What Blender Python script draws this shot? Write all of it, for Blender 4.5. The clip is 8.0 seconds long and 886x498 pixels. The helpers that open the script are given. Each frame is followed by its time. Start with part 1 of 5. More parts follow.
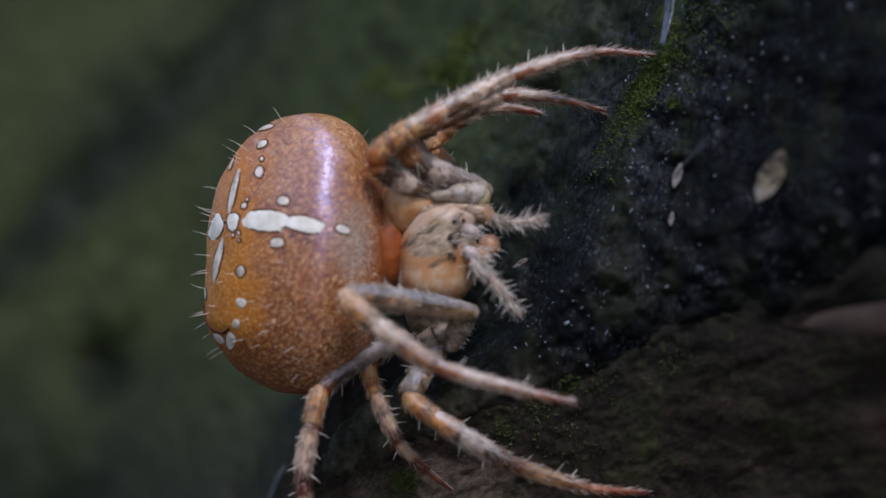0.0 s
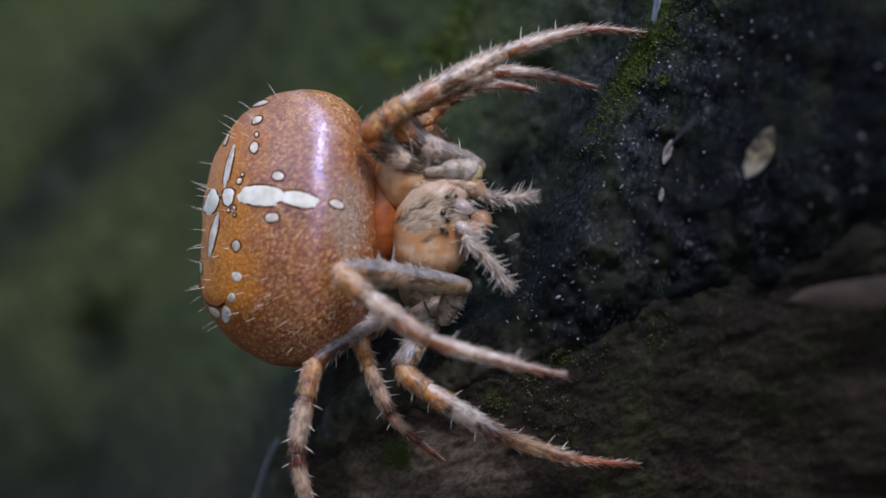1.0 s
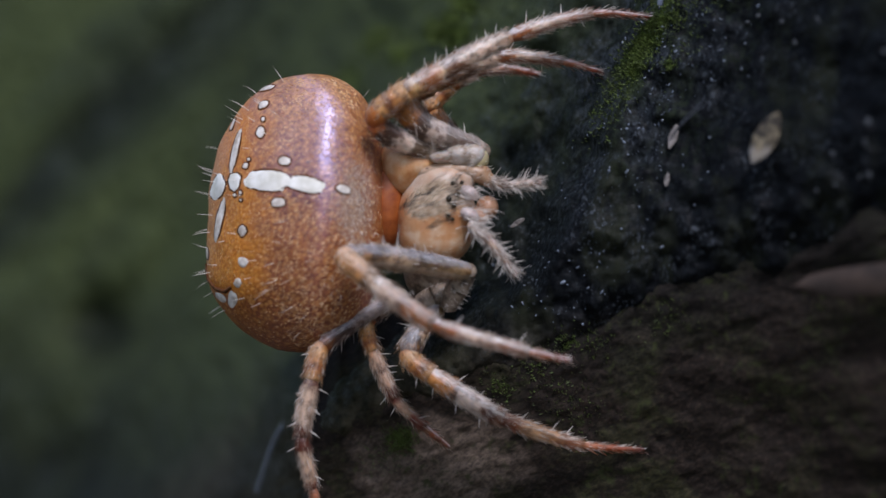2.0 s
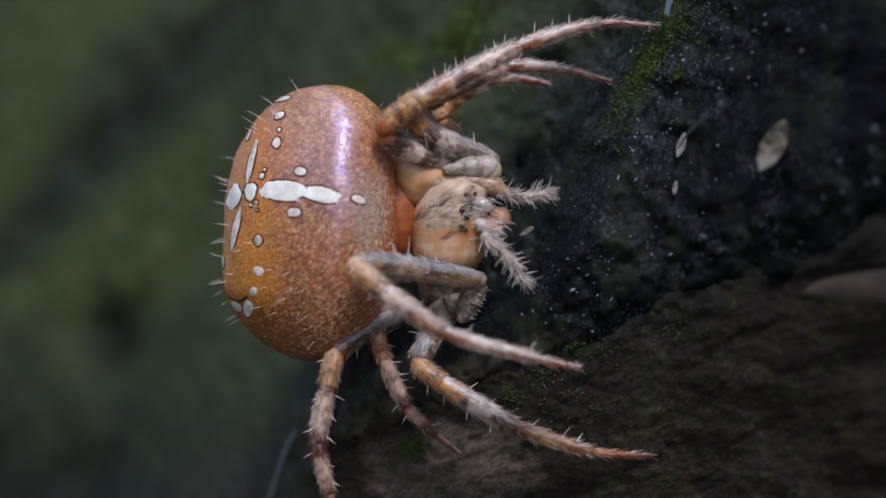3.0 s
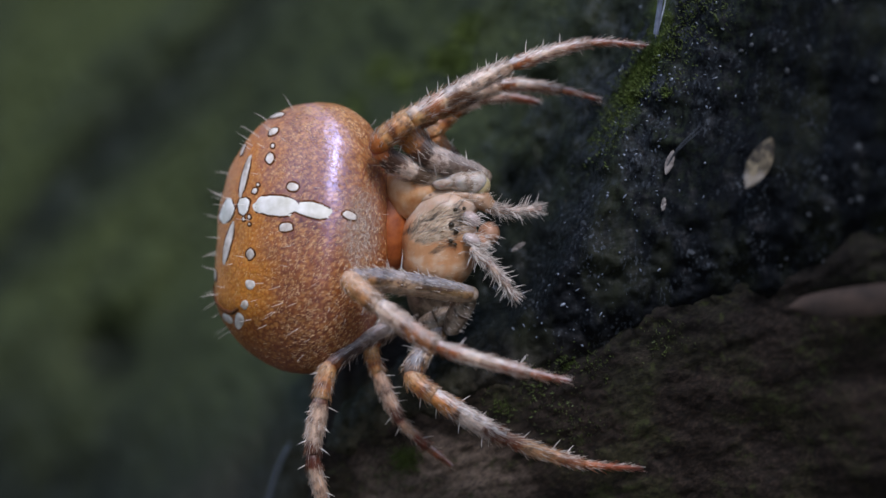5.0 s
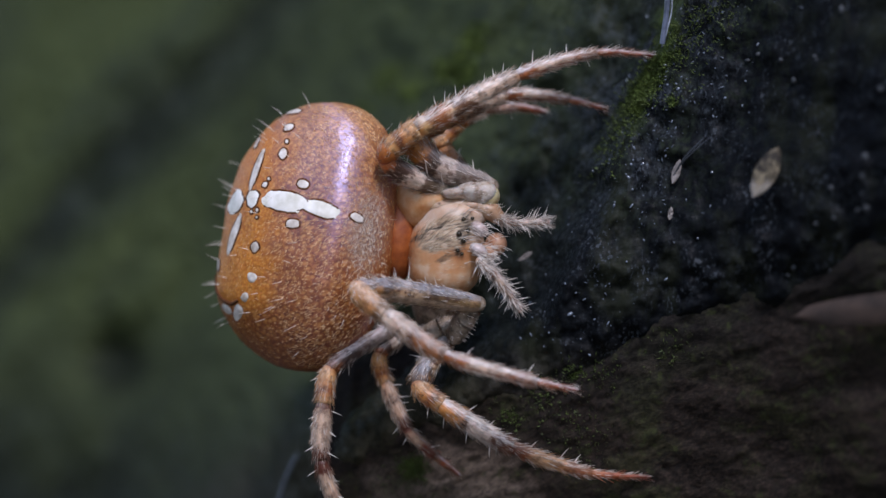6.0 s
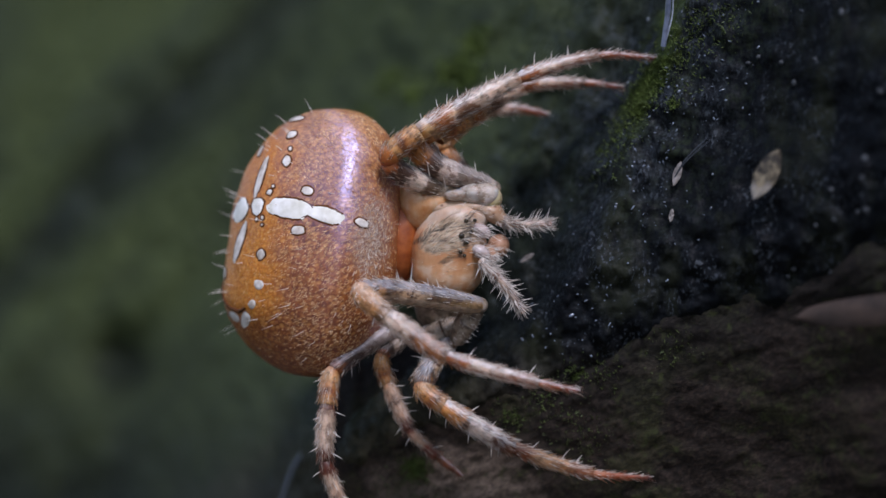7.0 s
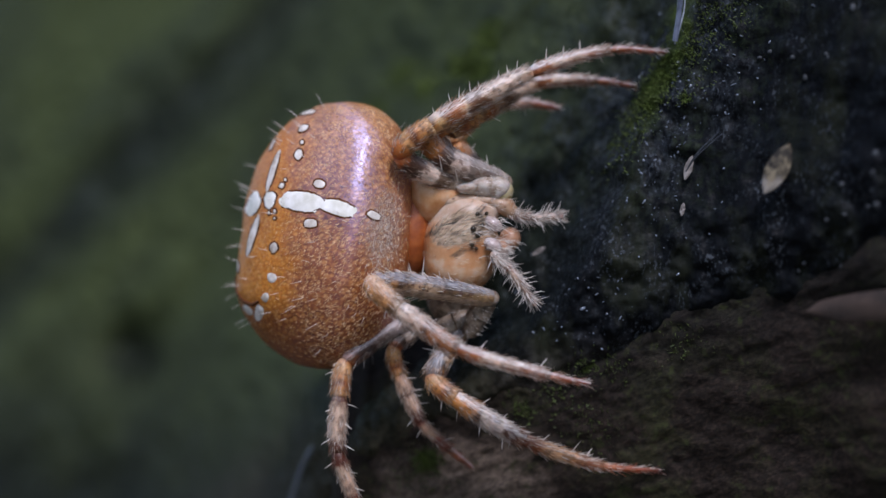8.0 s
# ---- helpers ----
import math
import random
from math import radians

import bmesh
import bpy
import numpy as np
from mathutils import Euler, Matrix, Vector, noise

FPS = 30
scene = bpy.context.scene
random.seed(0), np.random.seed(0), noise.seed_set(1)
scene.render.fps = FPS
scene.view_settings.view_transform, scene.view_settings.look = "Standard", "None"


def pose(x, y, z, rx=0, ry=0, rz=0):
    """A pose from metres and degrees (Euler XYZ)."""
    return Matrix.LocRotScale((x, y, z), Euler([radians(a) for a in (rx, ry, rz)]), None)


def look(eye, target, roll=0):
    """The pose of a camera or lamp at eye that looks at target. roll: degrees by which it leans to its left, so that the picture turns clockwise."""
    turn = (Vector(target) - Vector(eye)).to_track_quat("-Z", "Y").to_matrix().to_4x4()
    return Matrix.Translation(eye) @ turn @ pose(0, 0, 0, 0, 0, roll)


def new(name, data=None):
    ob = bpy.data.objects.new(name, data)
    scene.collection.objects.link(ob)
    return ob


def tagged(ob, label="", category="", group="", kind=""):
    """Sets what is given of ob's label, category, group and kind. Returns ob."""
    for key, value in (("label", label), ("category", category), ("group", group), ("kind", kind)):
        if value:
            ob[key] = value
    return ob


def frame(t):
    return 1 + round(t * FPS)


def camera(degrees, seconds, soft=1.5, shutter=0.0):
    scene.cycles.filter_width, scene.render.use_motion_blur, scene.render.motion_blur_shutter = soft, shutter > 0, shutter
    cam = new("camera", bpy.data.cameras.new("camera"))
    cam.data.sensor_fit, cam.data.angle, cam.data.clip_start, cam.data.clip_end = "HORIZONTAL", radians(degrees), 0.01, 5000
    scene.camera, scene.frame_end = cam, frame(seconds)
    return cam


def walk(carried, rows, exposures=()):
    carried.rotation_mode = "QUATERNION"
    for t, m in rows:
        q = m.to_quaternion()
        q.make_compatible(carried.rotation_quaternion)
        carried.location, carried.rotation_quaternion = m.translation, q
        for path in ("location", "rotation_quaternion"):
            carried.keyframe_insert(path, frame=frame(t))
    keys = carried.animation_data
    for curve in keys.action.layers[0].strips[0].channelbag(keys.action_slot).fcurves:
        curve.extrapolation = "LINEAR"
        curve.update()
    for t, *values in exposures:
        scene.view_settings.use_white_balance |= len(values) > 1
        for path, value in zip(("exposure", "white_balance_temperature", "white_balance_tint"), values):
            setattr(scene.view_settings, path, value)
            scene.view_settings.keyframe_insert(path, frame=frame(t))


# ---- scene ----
# The place is a few centimetres of a mossy tree trunk with a garden spider on it.
# Shapes are written in millimetres and turned into metres by MM.
MM = 0.001
cam = camera(27.0, 8.0, soft=1.5)
cam.data.dof.use_dof = True
cam.data.dof.focus_distance = 0.0729
cam.data.dof.aperture_fstop = 26.0

walk(cam, [
    (0, pose(0, -0.07085, 0, 90.679, -0.108, -0.077)),
    (0.5, pose(0, -0.07146, 0, 90.506, -0.030, -0.320)),
    (1, pose(0, -0.07176, 0, 89.895, -0.243, -0.297)),
    (1.5, pose(0, -0.07154, 0, 89.408, -0.424, -0.287)),
    (3, pose(0, -0.07214, 0, 89.692, -0.038, 0.166)),
    (3.5, pose(0, -0.07264, 0, 89.953, 0.007, 0.119)),
    (4, pose(0, -0.07260, 0, 90.000, 0.000, -0.000)),
    (4.5, pose(0, -0.07295, 0, 90.067, -0.099, 0.188)),
    (4.7, pose(0, -0.07327, 0, 90.091, -0.147, -0.103)),
    (6, pose(0, -0.07351, 0, 90.468, -0.035, 0.157)),
    (6.5, pose(0, -0.07368, 0, 90.431, 0.054, -0.040)),
    (7, pose(0, -0.07390, 0, 90.517, -0.024, 0.225)),
    (7.5, pose(0, -0.07389, 0, 90.435, -0.058, 0.382)),
    (8, pose(0, -0.07423, 0, 90.300, -0.219, 0.588)),
], [(0, 0.82, 6500, 16), (0.5, 0.94, 6500, 16), (1, 1.02, 6500, 16), (4.7, 1.04, 6500, 16), (6, 1.06, 6350, 18), (8, 1.09, 6350, 18)])

# ---- light: an overcast sky in the woods, brightest behind and above the camera ----
world = bpy.data.worlds.new("overcast_sky")
scene.world = world
world.use_nodes = True
wn, wl = world.node_tree.nodes, world.node_tree.links
sky = wn.new("ShaderNodeTexSky")
sky.sky_type = "NISHITA"
sky.sun_disc = False
sky.sun_elevation, sky.sun_rotation = radians(52), radians(172)
wn["Background"].inputs["Strength"].default_value = 0.07
wl.new(sky.outputs["Color"], wn["Background"].inputs["Color"])
sun_data = bpy.data.lights.new("sun", "SUN")
sun_data.energy, sun_data.angle, sun_data.color = 1.5, radians(12), (0.9, 0.91, 1.0)
sun = new("sun", sun_data)
sun.matrix_world = look((0.4, -2.0, 2.5), (0, 0, 0))


# ---- materials ----
def material(name, rough=0.5, spec=0.5):
    m = bpy.data.materials.new(name)
    m.use_nodes = True
    bsdf = m.node_tree.nodes["Principled BSDF"]
    bsdf.inputs["Roughness"].default_value = rough
    bsdf.inputs["Specular IOR Level"].default_value = spec
    return m, m.node_tree.nodes, m.node_tree.links, bsdf


def coords(n, l, scale, stretch=(1, 1, 1), turn=(0, 0, 0)):
    """Object coordinates in millimetres, turned and then stretched."""
    tc, spin, mp = n.new("ShaderNodeTexCoord"), n.new("ShaderNodeMapping"), n.new("ShaderNodeMapping")
    spin.inputs["Rotation"].default_value = [radians(a) for a in turn]
    mp.inputs["Scale"].default_value = [1000 * scale * s for s in stretch]
    l.new(tc.outputs["Object"], spin.inputs["Vector"])
    l.new(spin.outputs["Vector"], mp.inputs["Vector"])
    return mp.outputs["Vector"]


def fbm_node(n, l, vec, scale=1.0, detail=4.0, rough=0.55, distort=0.0):
    t = n.new("ShaderNodeTexNoise")
    t.inputs["Scale"].default_value, t.inputs["Detail"].default_value = scale, detail
    t.inputs["Roughness"].default_value, t.inputs["Distortion"].default_value = rough, distort
    l.new(vec, t.inputs["Vector"])
    return t.outputs["Fac"]


def cells(n, l, vec, scale=1.0, feature="F1"):
    t = n.new("ShaderNodeTexVoronoi")
    t.feature = feature
    t.inputs["Scale"].default_value = scale
    l.new(vec, t.inputs["Vector"])
    return t.outputs["Distance"]


def ramp(n, l, fac, stops, mode="LINEAR"):
    r = n.new("ShaderNodeValToRGB")
    r.color_ramp.interpolation = mode
    while len(r.color_ramp.elements) < len(stops):
        r.color_ramp.elements.new(0.5)
    for e, (p, c) in zip(r.color_ramp.elements, stops):
        e.position = p
        e.color = (*c, 1) if len(c) == 3 else c
    l.new(fac, r.inputs["Fac"])
    return r.outputs["Color"]


def grey(*v):
    return [(p, (c, c, c)) for p, c in v]


def mix(n, l, fac, a, b, blend="MIX"):
    x = n.new("ShaderNodeMix")
    x.data_type, x.blend_type = "RGBA", blend
    for socket, value in ((x.inputs[0], fac), (x.inputs[6], a), (x.inputs[7], b)):
        if isinstance(value, (int, float)):
            socket.default_value = value
        elif isinstance(value, tuple):
            socket.default_value = (*value, 1)
        else:
            l.new(value, socket)
    return x.outputs[2]


def maths(n, l, op, a, b=0.0):
    x = n.new("ShaderNodeMath")
    x.operation = op
    for socket, value in zip(x.inputs, (a, b)):
        if isinstance(value, (int, float)):
            socket.default_value = value
        else:
            l.new(value, socket)
    return x.outputs[0]


def bump(n, l, bsdf, height, depth_mm, strength=0.6):
    b = n.new("ShaderNodeBump")
    b.inputs["Distance"].default_value, b.inputs["Strength"].default_value = depth_mm * MM, strength
    l.new(height, b.inputs["Height"])
    l.new(b.outputs["Normal"], bsdf.inputs["Normal"])


def bark_material():
    """Wet, nearly black bark with green algae, grey specks and a line of moss on its ridge."""
    m, n, l, b = material("wet_mossy_bark", 0.6, 0.09)
    v = coords(n, l, 1)
    band = coords(n, l, 1, (0.25, 0.3, 1.0), (0, 48, 0))
    coarse, fine = fbm_node(n, l, band, 0.2, 3), fbm_node(n, l, v, 2.2, 6, 0.65)
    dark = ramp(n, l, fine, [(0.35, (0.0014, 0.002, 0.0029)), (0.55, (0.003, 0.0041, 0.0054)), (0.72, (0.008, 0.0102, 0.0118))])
    # grey dust and algae specks at two sizes
    speck = fbm_node(n, l, coords(n, l, 1, (1.3, 1, 0.8)), 5.5, 3, 0.6)
    patch = fbm_node(n, l, v, 0.55, 3)
    specks = maths(n, l, "MULTIPLY", ramp(n, l, speck, grey((0.55, 0.0), (0.63, 1.0))), ramp(n, l, patch, grey((0.46, 0.03), (0.64, 1.0))))
    tint = fbm_node(n, l, coords(n, l, 1, (1.4, 1, 0.6)), 0.35, 4, 0.6)
    dark = mix(n, l, ramp(n, l, tint, grey((0.5, 0.0), (0.66, 0.7))), dark, (0.016, 0.019, 0.01))
    dark = mix(n, l, specks, dark, (0.042, 0.05, 0.058))
    moss = ramp(n, l, fine, [(0.35, (0.028, 0.038, 0.014)), (0.65, (0.065, 0.083, 0.031))])
    sep = n.new("ShaderNodeSeparateXYZ")
    l.new(v, sep.inputs[0])
    across = maths(n, l, "SUBTRACT", sep.outputs["X"], maths(n, l, "MULTIPLY", sep.outputs["Z"], 0.42))
    side = n.new("ShaderNodeMapRange")
    side.inputs["From Min"].default_value, side.inputs["From Max"].default_value = 5.2, -2.5
    l.new(across, side.inputs["Value"])
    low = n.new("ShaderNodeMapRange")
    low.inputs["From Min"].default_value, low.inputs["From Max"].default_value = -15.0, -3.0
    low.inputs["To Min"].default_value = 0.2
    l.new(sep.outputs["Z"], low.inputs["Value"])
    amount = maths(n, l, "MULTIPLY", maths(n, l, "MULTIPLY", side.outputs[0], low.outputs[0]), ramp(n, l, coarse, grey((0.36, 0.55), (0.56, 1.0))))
    # less green towards the corner below, so it is darker
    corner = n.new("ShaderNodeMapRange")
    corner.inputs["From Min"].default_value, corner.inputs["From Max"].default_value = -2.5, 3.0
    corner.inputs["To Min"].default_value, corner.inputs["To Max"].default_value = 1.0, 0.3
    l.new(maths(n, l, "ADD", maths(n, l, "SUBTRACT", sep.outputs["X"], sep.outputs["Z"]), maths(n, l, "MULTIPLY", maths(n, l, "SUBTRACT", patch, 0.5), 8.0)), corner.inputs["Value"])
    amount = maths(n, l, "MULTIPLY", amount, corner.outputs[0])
    litter = n.new("ShaderNodeMapRange")
    litter.inputs["From Min"].default_value, litter.inputs["From Max"].default_value = -3.0, -7.0
    l.new(sep.outputs["Z"], litter.inputs["Value"])
    dark = mix(n, l, maths(n, l, "MULTIPLY", maths(n, l, "MULTIPLY", litter.outputs[0], maths(n, l, "SUBTRACT", 1.0, corner.outputs[0])), 1.2), dark, ramp(n, l, fine, [(0.36, (0.014, 0.0115, 0.0085)), (0.64, (0.058, 0.047, 0.034))]))
    # less green along the long furrow, so it is darker
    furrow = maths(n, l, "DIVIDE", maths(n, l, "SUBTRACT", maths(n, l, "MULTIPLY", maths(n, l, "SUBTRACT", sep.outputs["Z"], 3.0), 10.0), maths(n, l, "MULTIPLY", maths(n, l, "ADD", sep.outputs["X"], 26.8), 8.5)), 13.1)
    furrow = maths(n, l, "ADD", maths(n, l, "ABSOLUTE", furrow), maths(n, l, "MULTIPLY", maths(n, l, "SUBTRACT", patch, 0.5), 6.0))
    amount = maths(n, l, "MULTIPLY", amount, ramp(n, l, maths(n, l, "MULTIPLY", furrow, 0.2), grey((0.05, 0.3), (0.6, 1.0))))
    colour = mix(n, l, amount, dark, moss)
    # dark bark colour in place of the green round the hollow
    hx = maths(n, l, "DIVIDE", maths(n, l, "ADD", sep.outputs["X"], 21.4), 3.0)
    hz = maths(n, l, "DIVIDE", maths(n, l, "ADD", sep.outputs["Z"], 6.6), 2.4)
    hollow = maths(n, l, "ADD", maths(n, l, "MULTIPLY", hx, hx), maths(n, l, "MULTIPLY", hz, hz))
    hollow = maths(n, l, "ADD", hollow, maths(n, l, "MULTIPLY", maths(n, l, "SUBTRACT", patch, 0.5), 2.0))
    colour = mix(n, l, ramp(n, l, hollow, grey((0.1, 0.75), (1.0, 0.0))), colour, dark)
    # grey-green dust and fine moss just beyond the ridge
    beyond = n.new("ShaderNodeMapRange")
    beyond.inputs["From Min"].default_value, beyond.inputs["From Max"].default_value = 10.5, 5.5
    l.new(maths(n, l, "ADD", across, maths(n, l, "MULTIPLY", maths(n, l, "SUBTRACT", patch, 0.5), 7.0)), beyond.inputs["Value"])
    upper = n.new("ShaderNodeMapRange")
    upper.inputs["From Min"].default_value, upper.inputs["From Max"].default_value = -1.0, 5.0
    l.new(sep.outputs["Z"], upper.inputs["Value"])
    fleck = fbm_node(n, l, coords(n, l, 1, (1, 1, 0.7)), 3.4, 5, 0.7)
    dusted = maths(n, l, "MULTIPLY", maths(n, l, "MULTIPLY", beyond.outputs[0], upper.outputs[0]), ramp(n, l, fleck, grey((0.44, 0.0), (0.64, 0.6))))
    dusted = maths(n, l, "MULTIPLY", dusted, maths(n, l, "SUBTRACT", 1.0, amount))
    colour = mix(n, l, dusted, colour, mix(n, l, ramp(n, l, patch, grey((0.42, 0.0), (0.58, 1.0))), (0.03, 0.042, 0.022), (0.045, 0.056, 0.066)))
    # bright moss along the ridge
    ridge = maths(n, l, "ABSOLUTE", maths(n, l, "SUBTRACT", across, 4.9))
    ridge = maths(n, l, "ADD", ridge, maths(n, l, "MULTIPLY", maths(n, l, "SUBTRACT", patch, 0.5), 3.0))
    high = n.new("ShaderNodeMapRange")
    high.inputs["From Min"].default_value, high.inputs["From Max"].default_value = 4.0, 7.0
    l.new(sep.outputs["Z"], high.inputs["Value"])
    green = maths(n, l, "MULTIPLY", ramp(n, l, ridge, grey((0.05, 0.85), (0.65, 0.0))), high.outputs[0])
    green = maths(n, l, "MULTIPLY", green, ramp(n, l, fine, grey((0.38, 0.1), (0.6, 0.9))))
    l.new(mix(n, l, green, colour, (0.075, 0.11, 0.016)), b.inputs["Base Color"])
    l.new(ramp(n, l, fbm_node(n, l, v, 5, 4), grey((0.35, 0.3), (0.62, 0.85))), b.inputs["Roughness"])
    bump(n, l, b, fbm_node(n, l, v, 3, 6, 0.65), 0.14, 0.6)
    return m


def soil_material():
    """Dark brown rotten wood with a fine slanting grain and some green."""
    m, n, l, b = material("rotten_wood", 0.85, 0.2)
    v = coords(n, l, 1)
    grain = coords(n, l, 1, (1.5, 1.8, 2.8), (0, 30, 0))
    g, broad = fbm_node(n, l, grain, 3.0, 6, 0.68), fbm_node(n, l, v, 0.45, 3)
    brown = ramp(n, l, g, [(0.38, (0.0065, 0.005, 0.0038)), (0.5, (0.0115, 0.0078, 0.0052)), (0.64, (0.03, 0.02, 0.0145))])
    green = ramp(n, l, g, [(0.36, (0.009, 0.009, 0.004)), (0.66, (0.04, 0.04, 0.014))])
    ground = mix(n, l, ramp(n, l, broad, grey((0.45, 0.0), (0.62, 0.75))), brown, green)
    dusty = ramp(n, l, g, [(0.38, (0.007, 0.0048, 0.0034)), (0.64, (0.032, 0.022, 0.0155))])
    ground = mix(n, l, ramp(n, l, fbm_node(n, l, v, 0.3, 4, 0.6), grey((0.46, 0.0), (0.62, 0.8))), ground, dusty)
    # paler dusty patches
    sep = n.new("ShaderNodeSeparateXYZ")
    l.new(v, sep.inputs[0])
    for cx, cz, a, c, amount in ((-0.1, -9.5, 3.8, 2.0, 0.9), (7.9, -4.1, 0.9, 0.55, 0.3), (2.2, -7.4, 1.6, 0.7, 0.25)):
        dx = maths(n, l, "DIVIDE", maths(n, l, "SUBTRACT", sep.outputs["X"], cx), a)
        dz = maths(n, l, "DIVIDE", maths(n, l, "SUBTRACT", sep.outputs["Z"], cz), c)
        d = maths(n, l, "ADD", maths(n, l, "MULTIPLY", dx, dx), maths(n, l, "MULTIPLY", dz, dz))
        d = maths(n, l, "ADD", d, maths(n, l, "MULTIPLY", maths(n, l, "SUBTRACT", broad, 0.5), 3.0))
        ground = mix(n, l, ramp(n, l, d, grey((0.3, amount), (1.0, 0.0))), ground, ramp(n, l, g, [(0.38, (0.055, 0.041, 0.031)), (0.64, (0.15, 0.112, 0.086))]))
    # darker towards the upper rim
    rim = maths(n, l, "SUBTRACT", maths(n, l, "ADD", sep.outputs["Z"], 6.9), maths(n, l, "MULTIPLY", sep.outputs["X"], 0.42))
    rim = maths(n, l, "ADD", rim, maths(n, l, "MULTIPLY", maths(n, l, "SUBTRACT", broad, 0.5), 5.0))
    darkened = n.new("ShaderNodeMapRange")
    darkened.inputs["From Min"].default_value, darkened.inputs["From Max"].default_value = -2.8, 0.2
    darkened.inputs["To Max"].default_value = 0.6
    l.new(rim, darkened.inputs["Value"])
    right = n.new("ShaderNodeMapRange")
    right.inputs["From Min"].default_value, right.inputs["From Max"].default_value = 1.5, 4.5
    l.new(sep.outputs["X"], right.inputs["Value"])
    ground = mix(n, l, maths(n, l, "MULTIPLY", darkened.outputs[0], right.outputs[0]), ground, ramp(n, l, g, [(0.38, (0.003, 0.003, 0.003)), (0.64, (0.011, 0.0105, 0.009))]))
    tuft = maths(n, l, "MULTIPLY", ramp(n, l, fbm_node(n, l, v, 2.6, 4, 0.6), grey((0.56, 0.0), (0.64, 0.8))), ramp(n, l, broad, grey((0.4, 0.0), (0.56, 1.0))))
    l.new(mix(n, l, tuft, ground, (0.03, 0.036, 0.011)), b.inputs["Base Color"])
    bump(n, l, b, g, 0.14, 0.6)
    return m


def abdomen_material():
    """Orange-brown cuticle: clear orange leaf mark on the back, pale stipples on brown sides, glossy."""
    m, n, l, b = material("abdomen_cuticle", 0.25, 0.3)
    v = coords(n, l, 1)
    sep = n.new("ShaderNodeSeparateXYZ")
    l.new(v, sep.inputs[0])
    x, z = sep.outputs["X"], sep.outputs["Z"]
    warp = coords(n, l, 1, (0.8, 1, 1.3), (0, 25, 0))
    stip, fine, broad = cells(n, l, warp, 4.4), fbm_node(n, l, v, 7, 5, 0.65), fbm_node(n, l, v, 0.75, 3)
    stip = maths(n, l, "ADD", stip, maths(n, l, "MULTIPLY", maths(n, l, "SUBTRACT", fine, 0.5), 0.9))
    # the edge of the leaf mark wavers along the body
    edge = maths(n, l, "ADD", x, maths(n, l, "MULTIPLY", maths(n, l, "SUBTRACT", fbm_node(n, l, v, 0.9, 3), 0.5), 2.4))
    edge = maths(n, l, "ADD", edge, maths(n, l, "MULTIPLY", maths(n, l, "MULTIPLY", z, z), 0.02))
    leaf = n.new("ShaderNodeMapRange")
    leaf.interpolation_type = "SMOOTHSTEP"
    leaf.inputs["From Min"].default_value, leaf.inputs["From Max"].default_value = -0.1, -2.0
    l.new(edge, leaf.inputs["Value"])
    orange = ramp(n, l, fine, [(0.34, (0.42, 0.12, 0.004)), (0.5, (0.51, 0.178, 0.018)), (0.66, (0.66, 0.28, 0.04))])
    orange = mix(n, l, ramp(n, l, stip, grey((0.16, 0.45), (0.4, 0.0))), orange, (0.74, 0.42, 0.13))
    sides = ramp(n, l, fine, [(0.36, (0.11, 0.03, 0.004)), (0.5, (0.28, 0.083, 0.01)), (0.64, (0.5, 0.2, 0.034))])
    sides = mix(n, l, ramp(n, l, stip, grey((0.2, 0.8), (0.5, 0.0))), sides, (0.78, 0.38, 0.1))
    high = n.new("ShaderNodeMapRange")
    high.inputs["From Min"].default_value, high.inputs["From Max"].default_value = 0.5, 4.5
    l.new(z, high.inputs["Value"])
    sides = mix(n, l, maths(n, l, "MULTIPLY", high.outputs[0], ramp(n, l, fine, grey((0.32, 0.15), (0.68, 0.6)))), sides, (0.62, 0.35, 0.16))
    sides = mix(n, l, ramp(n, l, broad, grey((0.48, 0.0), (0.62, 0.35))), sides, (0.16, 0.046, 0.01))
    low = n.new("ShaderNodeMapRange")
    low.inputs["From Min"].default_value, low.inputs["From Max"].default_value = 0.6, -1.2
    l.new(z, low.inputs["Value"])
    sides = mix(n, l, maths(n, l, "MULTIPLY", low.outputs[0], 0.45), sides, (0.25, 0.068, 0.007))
    foot = n.new("ShaderNodeMapRange")
    foot.interpolation_type = "SMOOTHSTEP"
    foot.inputs["From Min"].default_value, foot.inputs["From Max"].default_value = -3.5, -2.7
    l.new(maths(n, l, "ADD", z, maths(n, l, "MULTIPLY", maths(n, l, "SUBTRACT", broad, 0.5), 1.2)), foot.inputs["Value"])
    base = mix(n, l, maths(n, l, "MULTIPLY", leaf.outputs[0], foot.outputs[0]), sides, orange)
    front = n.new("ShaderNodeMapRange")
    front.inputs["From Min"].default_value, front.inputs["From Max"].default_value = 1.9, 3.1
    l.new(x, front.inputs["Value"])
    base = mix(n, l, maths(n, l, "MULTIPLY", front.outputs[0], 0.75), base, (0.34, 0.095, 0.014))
    # a pale downy patch by the waist
    px, pz = maths(n, l, "SUBTRACT", x, 2.5), maths(n, l, "MULTIPLY", maths(n, l, "SUBTRACT", z, 0.4), 0.5)
    down = maths(n, l, "ADD", maths(n, l, "MULTIPLY", px, px), maths(n, l, "MULTIPLY", pz, pz))
    down = maths(n, l, "ADD", down, maths(n, l, "MULTIPLY", maths(n, l, "SUBTRACT", fine, 0.5), 1.6))
    base = mix(n, l, ramp(n, l, down, grey((0.1, 0.75), (0.9, 0.0))), base, ramp(n, l, fbm_node(n, l, v, 11, 4, 0.7), [(0.38, (0.2, 0.09, 0.04)), (0.6, (0.52, 0.39, 0.28))]))
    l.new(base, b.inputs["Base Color"])
